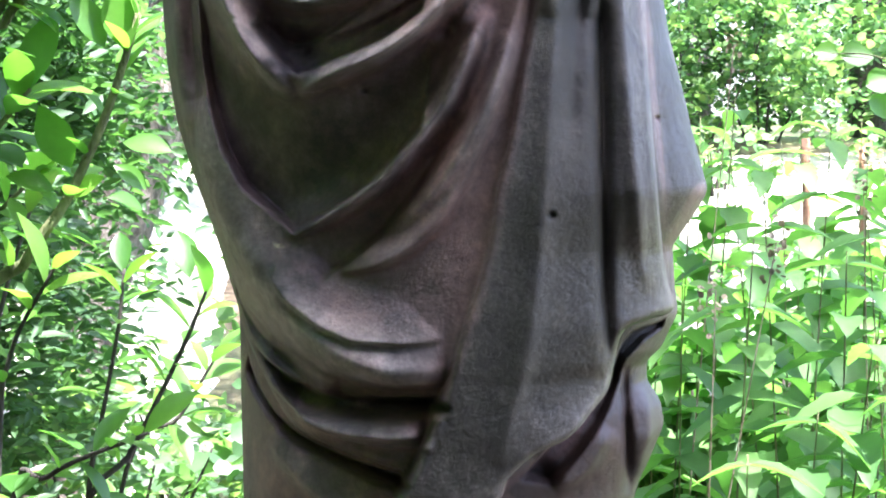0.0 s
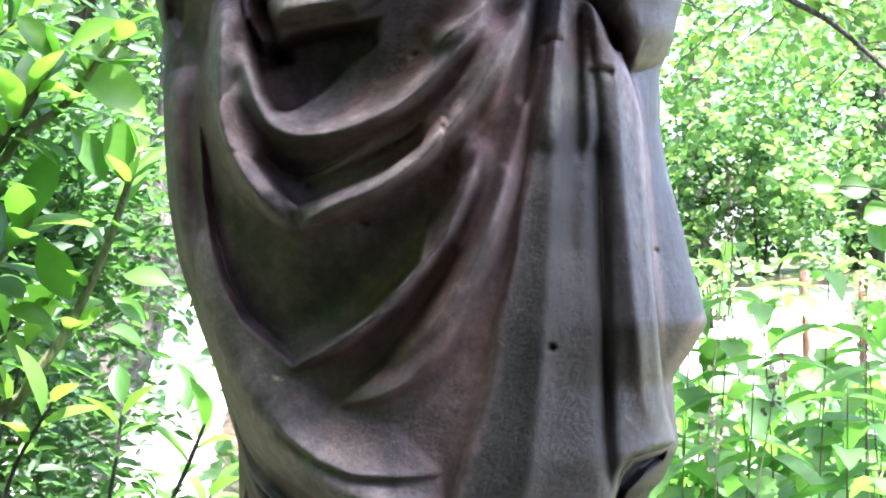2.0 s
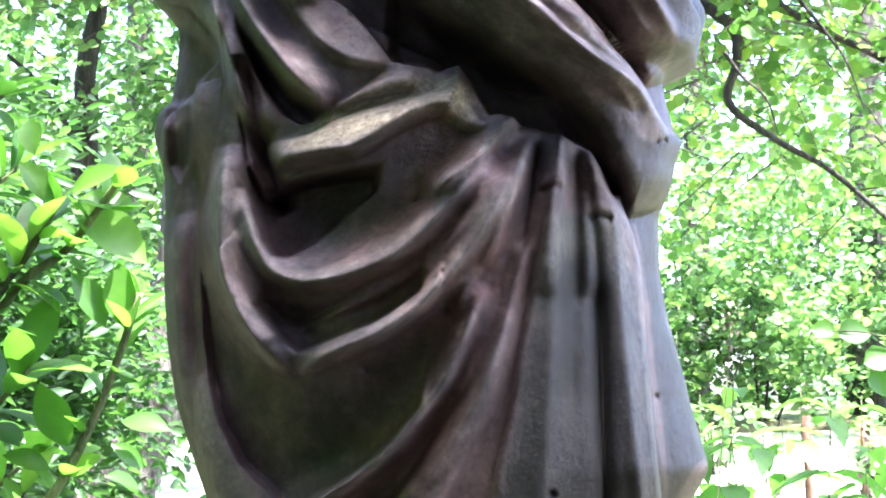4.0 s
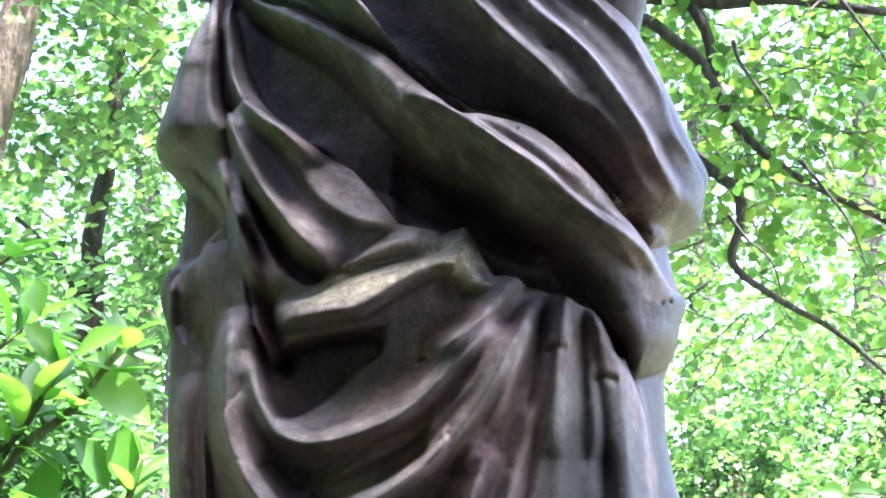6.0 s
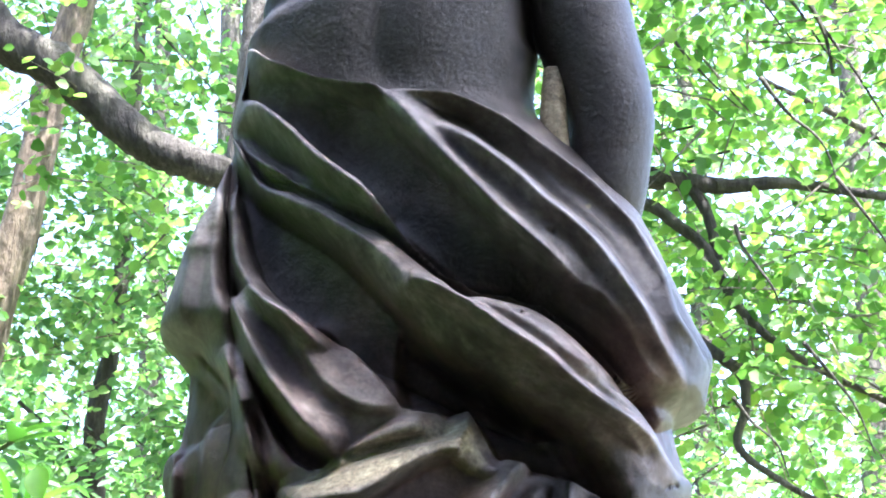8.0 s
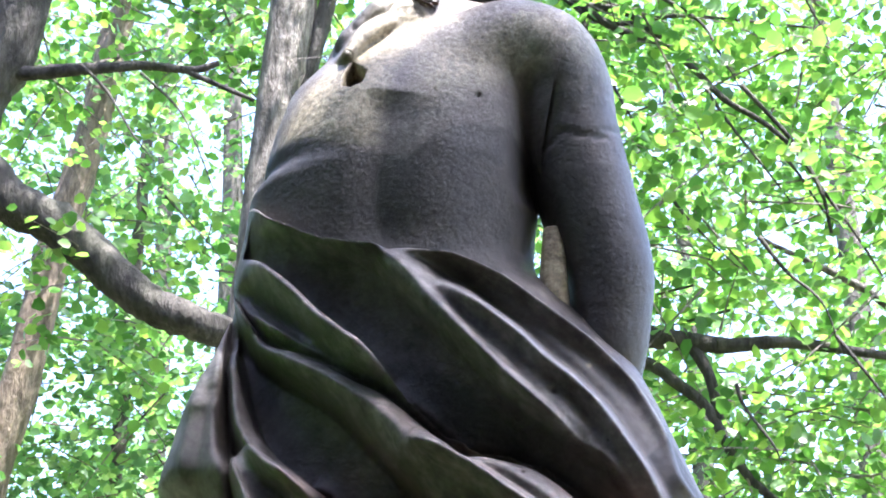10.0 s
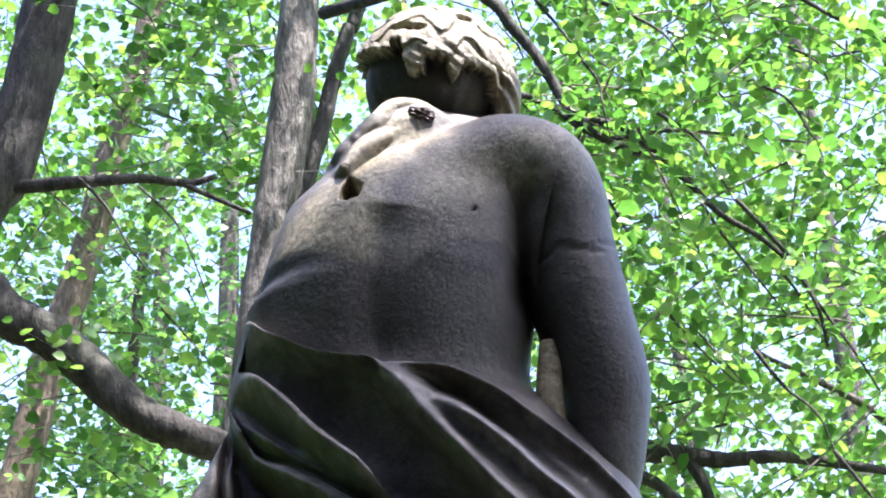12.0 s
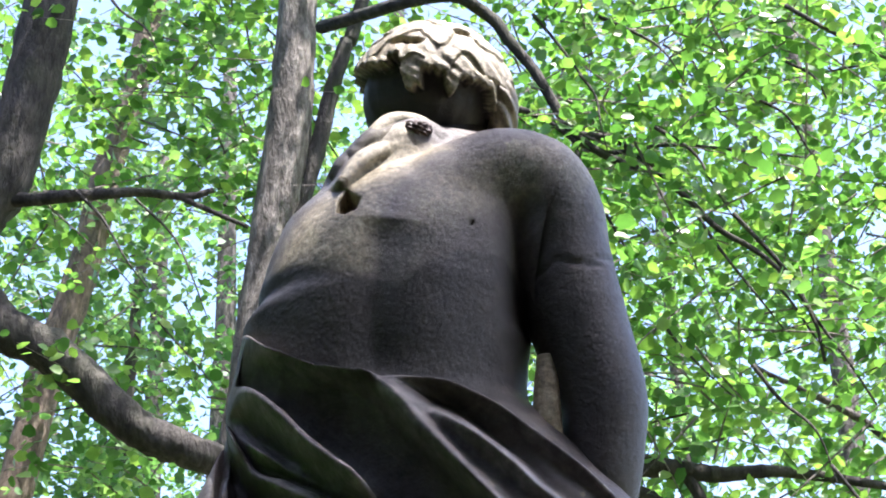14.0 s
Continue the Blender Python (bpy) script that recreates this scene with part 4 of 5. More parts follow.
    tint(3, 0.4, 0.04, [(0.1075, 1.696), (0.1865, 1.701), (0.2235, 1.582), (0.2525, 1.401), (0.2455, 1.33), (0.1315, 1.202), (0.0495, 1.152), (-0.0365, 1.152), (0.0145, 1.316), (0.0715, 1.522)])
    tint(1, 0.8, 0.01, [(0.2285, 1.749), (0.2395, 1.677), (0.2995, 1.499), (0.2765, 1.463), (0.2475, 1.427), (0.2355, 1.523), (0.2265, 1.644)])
    # right flank and lower right skirt darkened by colour to read as shaded
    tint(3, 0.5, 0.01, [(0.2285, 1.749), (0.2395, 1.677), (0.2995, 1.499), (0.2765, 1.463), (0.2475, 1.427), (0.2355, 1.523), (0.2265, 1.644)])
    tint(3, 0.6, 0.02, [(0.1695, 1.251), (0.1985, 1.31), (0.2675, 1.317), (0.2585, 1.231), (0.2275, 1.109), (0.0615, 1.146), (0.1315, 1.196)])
    # more painted skylight across the upper back
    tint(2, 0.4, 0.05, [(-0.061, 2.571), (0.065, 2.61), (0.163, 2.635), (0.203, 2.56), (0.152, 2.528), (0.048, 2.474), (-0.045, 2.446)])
    tint(2, 1.0, 0.010, [(-0.164, 1.792), (-0.129, 1.804), (-0.096, 1.819), (-0.04, 1.837), (-0.001, 1.845), (0.023, 1.865), (0.033, 1.842), (0.044, 1.819), (0.021, 1.807), (-0.001, 1.822), (-0.029, 1.814), (-0.056, 1.797), (-0.095, 1.784), (-0.14, 1.778)])  # pale debris on the shelf, lightened further to stand in for sun
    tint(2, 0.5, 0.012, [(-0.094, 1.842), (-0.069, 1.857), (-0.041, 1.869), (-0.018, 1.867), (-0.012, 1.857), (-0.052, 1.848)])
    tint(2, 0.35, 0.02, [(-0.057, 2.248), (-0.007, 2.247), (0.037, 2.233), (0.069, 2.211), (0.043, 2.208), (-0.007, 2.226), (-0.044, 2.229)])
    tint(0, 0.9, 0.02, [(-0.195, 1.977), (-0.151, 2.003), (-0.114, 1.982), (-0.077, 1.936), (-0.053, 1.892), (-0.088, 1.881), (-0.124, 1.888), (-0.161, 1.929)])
    # shade painted on the right ends, the rear drape and the waist
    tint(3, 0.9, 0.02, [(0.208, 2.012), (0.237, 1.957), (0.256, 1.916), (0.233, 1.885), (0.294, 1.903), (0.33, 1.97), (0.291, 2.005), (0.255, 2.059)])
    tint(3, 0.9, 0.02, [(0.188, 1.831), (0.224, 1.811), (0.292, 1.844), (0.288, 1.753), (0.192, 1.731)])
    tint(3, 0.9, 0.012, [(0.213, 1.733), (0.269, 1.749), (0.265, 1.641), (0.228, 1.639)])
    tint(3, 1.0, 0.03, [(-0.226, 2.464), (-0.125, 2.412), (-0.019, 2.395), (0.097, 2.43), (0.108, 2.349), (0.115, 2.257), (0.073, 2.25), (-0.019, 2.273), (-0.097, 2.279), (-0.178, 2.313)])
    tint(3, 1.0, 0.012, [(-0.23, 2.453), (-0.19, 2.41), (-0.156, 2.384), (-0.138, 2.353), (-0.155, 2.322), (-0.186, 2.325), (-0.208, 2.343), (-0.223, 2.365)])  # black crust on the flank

    fade = np.clip(np.cos(th), 0, 1)[None] ** 0.35
    back = 2.0 - base - (lift + relief) * fade
    LOOP = [(-0.107, 1.93, 2.603), (-0.083, 1.925, 2.628), (-0.065, 1.93, 2.652), (-0.039, 1.94, 2.66), (-0.018, 1.945, 2.654), (0.001, 1.95, 2.639), (0.03, 1.965, 2.628)]
    LOOP_R = (0.011, 0.014, 0.012, 0.011, 0.010, 0.011, 0.008)
    STRAP = [(-0.043, 1.945, 2.625), (-0.071, 1.925, 2.607), (-0.099, 1.905, 2.581), (-0.121, 1.89, 2.542)]
    STRAP_R = (0.009, 0.013, 0.012, 0.008)
    ARM = [(0.016, 1.965, 2.565), (0.076, 1.958, 2.583), (0.12, 1.957, 2.568), (0.144, 1.963, 2.53), (0.1538, 1.97, 2.48), (0.169, 1.978, 2.4), (0.196, 1.98, 2.298), (0.197, 1.985, 2.239), (0.194, 1.99, 2.189), (0.186, 2.01, 2.147), (0.18, 2.05, 2.1)]
    ARM_R = (0.055, 0.062, 0.067, 0.063, 0.060, 0.062, 0.055, 0.050, 0.044, 0.04, 0.034)

    # limbs run into the body without a seam
    def melt(points, radii, soft, squash=1.0, low=0.0):
        p = spline(points, 60)
        rad = np.interp(np.linspace(0, 1, 60), np.linspace(0, 1, len(radii)), radii)
        d, at, _ = to_line(flat, p[:, [0, 2]])
        r = np.interp(at, np.linspace(0, 1, 60), rad)
        y = np.interp(at, np.linspace(0, 1, 60), p[:, 1])
        over = y - squash * np.sqrt(np.maximum(r * r - d * d, 0)) + 2.5 * np.maximum(d - r, 0)
        over, b = over.reshape(back.shape), back
        k = soft * np.clip((Z - low) / 0.08, 0.02, 1)
        h = np.clip(0.5 + 0.5 * (b - over) / k, 0, 1)
        back[:] = np.where(Z > low, b + (over - b) * h - k * h * (1 - h), b)

    melt(ARM, ARM_R, 0.05, 1.2, 2.37)
    LUMP = [(-0.112, 1.945, 2.585), (-0.074, 1.948, 2.618), (-0.034, 1.955, 2.632), (0.016, 1.968, 2.628)]
    LUMP_R = (0.028, 0.034, 0.033, 0.02)
    melt(LUMP, LUMP_R, 0.03, 1.0, 2.5)
    melt(LOOP, LOOP_R, 0.014, 1.0, 2.5)
    melt(STRAP, STRAP_R, 0.012, 1.0, 2.5)
    # crests stand proud of the smoothed surface: they are painted lighter, as skylit
    def smoothed(a, n):
        for axis in (0, 1):
            for _ in range(2):
                pad = np.concatenate([np.repeat(a.take([0], axis), n, axis), a, np.repeat(a.take([-1], axis), n, axis)], axis)
                run = np.cumsum(np.concatenate([np.zeros_like(pad.take([0], axis)), pad], axis), axis)
                m = a.shape[axis]
                a = (run.take(range(2 * n + 1, 2 * n + 1 + m), axis) - run.take(range(0, m), axis)) / (2 * n + 1)
        return a

    body_form = (lift + relief) * fade
    crest = np.clip((body_form - smoothed(body_form, 22)) / 0.026, 0, 1) * 0.8
    # the far side: the same body with plain upright folds
    tf = np.linspace(np.pi / 2, 3 * np.pi / 2, nf)[1:-1]
    XF = mid[:, None] + half[:, None] * np.sin(tf)[None]
    YF = 2.0 + depth[:, None] * np.sqrt(np.maximum(1 - np.abs(np.sin(tf))[None] ** 2.3, 0)) + 0.012 * np.sin(tf * 26)[None] * np.abs(np.cos(tf))[None]
    XA = np.concatenate([X, XF], 1)
    YA = np.concatenate([back, YF], 1)
    ZA = np.repeat(z[:, None], XA.shape[1], 1)
    n = XA.shape[1]
    verts = np.stack([XA, YA, ZA], -1).reshape(-1, 3)
    r, c = np.divmod(np.arange((nz - 1) * n), n)
    k = (c + 1) % n
    faces = np.stack([r * n + c, r * n + k, (r + 1) * n + k, (r + 1) * n + c], 1)
    cols = np.concatenate([stain_and_light, np.zeros((nz, nf - 2, 4))], 1).reshape(-1, 4)
    lit_crests = np.concatenate([crest, np.zeros((nz, nf - 2))], 1).ravel()
    pieces = [(verts.tolist(), faces.tolist() + [list(range(n))[::-1], [(nz - 1) * n + j for j in range(n)]])]
    body_count = len(verts)

    def limb(points, radii, seed, sides=40, n=70, squash=1.0, seam=None):
        p = spline(points, n)
        rad = np.interp(np.linspace(0, 1, n), np.linspace(0, 1, len(radii)), radii)
        v, f = tube(points, 1, 1, n, sides)
        v = np.array(v).reshape(n, sides, 3)
        ring = np.arange(sides) * 2 * np.pi / sides
        cut = 1 + 0.02 * np.sin(ring * 3 + seed)[None] * np.sin(np.linspace(0, 9, n))[:, None]
        if seam:
            cut = cut - 0.05 * np.exp(-((p[:, 2:] - seam - 0.007 * np.sin(ring * 5) - 0.003 * np.sin(ring * 13)) / 0.0035) ** 2)
        v = p[:, None] + (v - p[:, None]) * (rad[:, None] * cut)[..., None] * np.array((1, squash, 1))
        pieces.append((v.reshape(-1, 3).tolist(), f))

    def blob(centre, size, bumps, rows=60, cols=90):
        """An ellipsoid with a relief that bumps(direction) gives."""
        u, w = np.linspace(0.001, np.pi - 0.001, rows), np.linspace(0, 2 * np.pi, cols, endpoint=False)
        U, W = np.meshgrid(u, w, indexing="ij")
        d = np.stack([np.sin(U) * np.cos(W), np.sin(U) * np.sin(W), np.cos(U)], -1)
        v = np.array(centre) + d * np.array(size) * (1 + bumps(d))[..., None]
        f = []
        for i in range(rows - 1):
            for j in range(cols):
                f.append([i * cols + j, (i + 1) * cols + j, (i + 1) * cols + (j + 1) % cols, i * cols + (j + 1) % cols])
        pieces.append((v.reshape(-1, 3).tolist(), f))

    # arm hanging from the shoulder, forearm turning forward
    limb(ARM, ARM_R, 3, squash=1.2, n=220, seam=2.447)
    arm_to = sum(len(q[0]) for q in pieces)
    # neck
    limb([(0.015, 2.04, 2.58), (0.005, 2.06, 2.66), (0.0, 2.07, 2.74)], (0.085, 0.07, 0.072), 4)

    neck_to = sum(len(q[0]) for q in pieces)
    # head: a thick cap of hair in pointed locks over the shorn nape, longer locks at one side
    DENTS = [(-0.58, -0.59, 0.56), (-0.70, -0.50, 0.52), (-0.21, -0.94, 0.26), (-0.38, -0.87, 0.32), (-0.82, -0.35, 0.53), (0.35, -0.80, 0.48)]

    def hair(d):
        a = np.arctan2(d[..., 0], -d[..., 1])
        up = d[..., 2]
        ragged = 0.02 * np.sin(a * 31 + 1) + 0.015 * np.sin(a * 57)
        rim = np.interp(a, (-3.1, -1.6, -1.36, -1.06, -0.76, -0.56, -0.53, -0.40, -0.37, -0.33, -0.13, -0.11, 0.04, 0.16, 0.20, 0.26, 0.32, 0.37, 0.56, 0.76, 0.92, 1.21, 1.6, 3.1),
                        (0.35, 0.35, 0.28, 0.16, 0.04, -0.04, 0.10, 0.05, -0.24, -0.42, -0.40, -0.16, -0.21, -0.22, -0.40, -0.51, -0.38, -0.27, -0.27, -0.25, -0.46, -0.54, -0.45, 0.3)) + ragged
        cap = np.clip((up - rim) / 0.035, 0, 1)
        sway = a + 0.5 * np.sin(up * 3 + 1)
        strands = (np.abs(np.sin(sway * 7 + 1.2 * np.sin(up * 6))) - 0.5 + 0.35 * np.sin(sway * 33)) * np.clip(1.1 - np.abs(up), 0, 1)
        tiers = ((up - 0.35 + 0.13 * np.sin(a * 8 + 1) + 0.07 * np.sin(a * 13)) * 2.4) % 1.0
        holes = sum(np.exp(-(((d[..., 0] - x) / 0.10) ** 2 + ((d[..., 1] - y) / 0.14) ** 2 + ((up - z) / 0.05) ** 2) ** 2) for x, y, z in DENTS)
        return -0.17 + cap * (0.19 + 0.014 * strands - 0.026 * tiers * (up > rim + 0.12) - 0.15 * np.clip(holes, 0, 1)) + 0.004 * np.sin(a * 20) * (1 - cap)

    blob((-0.012, 2.05, 2.755), (0.113, 0.118, 0.108), hair, 220, 340)
    head_to = sum(len(q[0]) for q in pieces)
    blob((0.082, 2.03, 2.725), (0.022, 0.05, 0.04), lambda d: 0.10 * np.sin(d[..., 2] * 9 + d[..., 0] * 6), 40, 50)
    # broken loop of the strap on the nape, its hollow painted as a dark red lump
    def crumbs(d):
        return 0.10 * np.sin(d[..., 0] * 11 + 2 * np.sin(d[..., 2] * 9)) + 0.09 * np.sin(d[..., 2] * 14 + d[..., 0] * 7)

    loop_from = sum(len(q[0]) for q in pieces)
    limb(LUMP, LUMP_R, 6, 32, 50)
    limb(LOOP, LOOP_R, 7, 24, 60)
    dark_lump_from = sum(len(q[0]) for q in pieces)
    blob((-0.032, 1.932, 2.640), (0.021, 0.014, 0.013), crumbs, 50, 60)
    dark_lump_to = sum(len(q[0]) for q in pieces)
    limb(STRAP, STRAP_R, 5, 20, 40)
    loop_to = sum(len(q[0]) for q in pieces)
    # rough prop between arm and side
    limb([(0.128, 1.955, 2.337), (0.128, 1.955, 2.27), (0.133, 1.97, 2.16)], (0.012, 0.017, 0.018), 8, 36, 60)
    v, f = joined(pieces)
    me = mesh_from("statue", v, f, METAL)
    extra = np.zeros((len(v) - body_count, 4))
    rise = np.array(v[body_count:])[:, 2]
    arm = slice(0, arm_to - body_count)
    # arm: green film, skylight painted pale on top, shade painted dark lower down
    extra[arm, 1] = 0.8 * np.clip((rise[arm] - 2.46) / 0.08, 0, 1)
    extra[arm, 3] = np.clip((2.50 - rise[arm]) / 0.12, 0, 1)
    extra[arm, 2] = 0.35 * np.clip((rise[arm] - 2.52) / 0.06, 0, 1)
    # hair painted pale as in sun, the sheltered nape painted dark as in shade
    span = slice(arm_to - body_count, head_to - body_count)
    skull = np.array(v[arm_to:head_to])
    out = np.linalg.norm((skull - np.array((-0.012, 2.05, 2.755))) / np.array((0.113, 0.118, 0.108)), axis=1)
    extra[span, 2] = 0.85 * (out > 0.93)
    out[:neck_to - arm_to] = 0
    extra[arm_to - body_count:neck_to - body_count, 2] = 0
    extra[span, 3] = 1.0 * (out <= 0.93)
    # side locks and strap loop painted pale, as sunlit
    extra[head_to - body_count:loop_from - body_count, 2] = 0.5
    extra[loop_from - body_count:loop_to - body_count, 2] = 0.75
    extra[dark_lump_from - body_count:dark_lump_to - body_count] = (1.0, 0, 0, 0.2)
    extra[loop_to - body_count:, 2] = 1.0
    stain_and_light_all = np.concatenate([cols, extra])
    att = me.color_attributes.new("stain_and_light", "FLOAT_COLOR", "POINT")
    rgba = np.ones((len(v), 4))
    rgba[:, :3] = stain_and_light_all[:, :3]
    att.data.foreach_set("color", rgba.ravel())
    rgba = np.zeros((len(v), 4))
    rgba[:, 0] = np.concatenate([lit_crests, np.zeros(len(extra))])
    rgba[:, 1] = stain_and_light_all[:, 3]
    att = me.color_attributes.new("light_and_crust", "FLOAT_COLOR", "POINT")
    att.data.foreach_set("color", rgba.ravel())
    return tagged(new("statue", me), "weathered dark draped figure with its back turned, on a pedestal", "statue")


statue()


def pedestal():
    t = thing("pedestal", "mossy grey sandstone pedestal carrying the statue", "pedestal")
    for name, w, d, z0, z1 in (("plinth", 0.42, 0.40, -0.1, 0.16), ("shaft", 0.35, 0.33, 0.16, 0.70), ("cap", 0.40, 0.38, 0.70, 0.802)):
        bm = bmesh.new()
        bmesh.ops.create_cube(bm, size=1.0, matrix=Matrix.Translation((0, 2.0, (z0 + z1) / 2)) @ Matrix.Diagonal((2 * w, 2 * d, z1 - z0, 1)))
        bmesh.ops.bevel(bm, geom=bm.edges[:], offset=0.015, segments=3, affect="EDGES")
        me = bpy.data.meshes.new(name)
        bm.to_mesh(me)
        bm.free()
        me.materials.append(STONE)
        part(name, me, t)
    return t


pedestal()

# ---- trees ----
def hanging_twigs():
    """Thin bare twigs that droop from the limbs."""
    rng = random.Random(17)
    rows = []
    for x, z in [(0.35, 5.3), (0.5, 4.9), (0.62, 5.4), (0.75, 4.7), (0.85, 5.2), (0.95, 4.5), (1.1, 4.9), (1.2, 4.3), (1.3, 5.1), (0.8, 4.1), (1.05, 3.8), (1.25, 3.4), (0.95, 3.3), (-1.1, 4.5), (-1.35, 4.6), (-1.25, 5.3), (1.15, 2.9), (0.9, 2.7)]:
        y = 5.5 + rng.uniform(-0.2, 0.3)
        dx, dz = rng.uniform(0.08, 0.34), -rng.uniform(0.2, 0.5)
        rows.append(([(x, y, z), (x + dx * 0.4 + rng.uniform(-0.04, 0.04), y, z + dz * 0.3), (x + dx * 0.75, y + rng.uniform(-0.05, 0.05), z + dz * 0.7 + rng.uniform(-0.04, 0.04)), (x + dx, y, z + dz)], rng.uniform(0.005, 0.009), 0.002))
    return rows


tree("tall grey-barked tree with several stems and leafy limbs",
     [([(-1.56, 6.5, -0.2), (-1.43, 6.5, 0.40), (-1.29, 6.5, 1.03), (-1.2, 6.5, 1.24), (-1.09, 6.5, 1.55), (-0.96, 6.5, 1.98), (-0.88, 6.5, 2.7), (-0.77, 6.5, 3.8), (-0.72, 6.5, 4.46), (-0.69, 6.5, 4.9), (-0.65, 6.5, 5.43), (-0.64, 6.5, 6.08), (-0.6, 6.5, 9.0)], 0.15, 0.085),
      ([(-0.70, 6.5, 4.5), (-0.56, 6.5, 5.12), (-0.52, 6.5, 5.29), (-0.47, 6.5, 5.57), (-0.42, 6.5, 5.78), (-0.35, 6.5, 6.02), (0.1, 6.4, 8.0)], 0.043, 0.03),
      ([(-0.76, 6.45, 3.68), (-0.80, 6.1, 3.68), (-0.92, 6.0, 3.70), (-1.06, 6.0, 3.76), (-1.20, 6.0, 3.86), (-1.43, 6.0, 4.07), (-1.65, 6.0, 4.20), (-1.80, 6.0, 4.40), (-1.79, 6.0, 4.62), (-1.70, 6.0, 4.81), (-1.66, 6.0, 5.12), (-1.61, 6.0, 5.67), (-1.56, 6.0, 7.0)], 0.055, 0.115),
      ([(-1.70, 6.0, 4.72), (-1.43, 5.9, 4.69), (-1.29, 5.9, 4.70), (-1.15, 5.9, 4.71), (-0.97, 5.9, 4.69), (-0.87, 5.9, 4.72)], 0.03, 0.012),
      ([(-1.02, 5.9, 4.70), (-0.88, 5.9, 4.63), (-0.73, 5.9, 4.56)], 0.013, 0.008),
      ([(-0.8, 6.4, 3.5), (0.0, 6.1, 3.6), (0.64, 6.0, 3.64), (0.84, 6.0, 3.63), (1.01, 6.0, 3.61), (1.25, 6.0, 3.62), (1.7, 6.0, 3.55)], 0.06, 0.014),
      ([(0.4, 6.05, 3.62), (0.70, 6.0, 3.55), (0.82, 6.0, 3.47), (0.93, 6.0, 3.37), (1.02, 6.0, 3.18), (1.12, 6.0, 3.06), (1.27, 6.0, 2.95), (1.6, 6.0, 2.78)], 0.026, 0.012),
      ([(0.88, 6.0, 3.62), (0.94, 6.0, 3.5), (0.97, 6.0, 3.33)], 0.026, 0.018),
      ([(0.6, 6.1, 3.3), (0.94, 6.0, 2.99), (1.03, 6.0, 2.91), (1.04, 6.0, 2.79), (1.01, 6.0, 2.65), (1.17, 6.0, 2.52), (1.36, 6.0, 2.41), (1.6, 6.0, 2.2)], 0.024, 0.008),
      *hanging_twigs(),
      ([(-0.5, 6.1, 5.6), (-0.02, 5.5, 5.34), (0.17, 5.5, 5.26), (0.26, 5.5, 5.13), (0.35, 5.5, 5.00), (0.42, 5.5, 4.85), (0.49, 5.5, 4.73), (0.59, 5.5, 4.65), (0.71, 5.5, 4.59)], 0.028, 0.014),
      ([(0.49, 5.5, 4.73), (0.64, 5.5, 4.71), (0.75, 5.5, 4.61), (0.88, 5.5, 4.47), (0.98, 5.5, 4.35), (1.11, 5.5, 4.26), (1.22, 5.5, 4.14), (1.29, 5.5, 3.99), (1.31, 5.5, 3.84)], 0.017, 0.006),
      ([(0.48, 5.5, 4.74), (0.51, 5.5, 4.59), (0.60, 5.5, 4.38), (0.67, 5.5, 4.23)], 0.009, 0.004),
      ([(1.30, 5.5, 5.30), (1.48, 5.5, 5.17), (1.68, 5.5, 5.05)], 0.010, 0.006),
      ([(1.04, 5.5, 4.41), (1.21, 5.5, 4.18), (1.29, 5.5, 4.01), (1.39, 5.5, 3.84), (1.47, 5.5, 3.68)], 0.009, 0.004),
      ([(0.10, 5.6, 4.84), (0.26, 5.5, 4.84), (0.39, 5.5, 4.79), (0.57, 5.5, 4.66), (0.82, 5.5, 4.69), (1.06, 5.5, 4.67), (1.31, 5.5, 4.64)], 0.015, 0.004)],
     # last leaf cluster is unseen, added to shade the left limb
     [(1.1, 6.3, 4.6, 1.4, 1.2, 1.5, 560), (0.6, 6.6, 6.4, 2.2, 1.8, 1.6, 520), (-1.5, 6.9, 5.7, 1.1, 0.6, 1.0, 140), (1.3, 6.3, 3.2, 0.9, 0.7, 0.7, 110), (-1.2, 6.5, 4.0, 0.9, 0.4, 0.5, 34), (0, 6.8, 9.4, 2.6, 2.4, 1.6, 200), (-0.55, 5.25, 7.9, 0.85, 0.75, 0.35, 260)],
     # bark tones painted: trunk lighter as if sunlit, limbs darker as if shaded
     11, BARK_SUNLIT, LEAF, "woodland trees", limb_bark=BARK_DARK, size=0.058, clump=1.5, gaps=[(0.80, 4.95, 0.5), (0.36, 5.5, 0.11), (0.24, 5.66, 0.07), (0.50, 5.33, 0.09), (0.62, 5.2, 0.06), (0.14, 5.8, 0.06)])
tree("leafy birch reaching over the clearing", [([(2.9, 8.2, 0), (2.8, 8.1, 4), (2.6, 8.0, 9.5)], 0.12, 0.04), ([(2.8, 8.1, 3.5), (2.2, 7.9, 4.4), (1.5, 7.8, 4.8)], 0.04, 0.012)],
     [(1.9, 8.3, 5.2, 1.8, 1.4, 2.2, 300), (2.2, 8.5, 8.2, 2.0, 1.6, 1.8, 200), (2.0, 8.6, 3.0, 1.2, 1.0, 0.8, 130)], 12, BARK, LEAF, "woodland trees", clump=1.1)
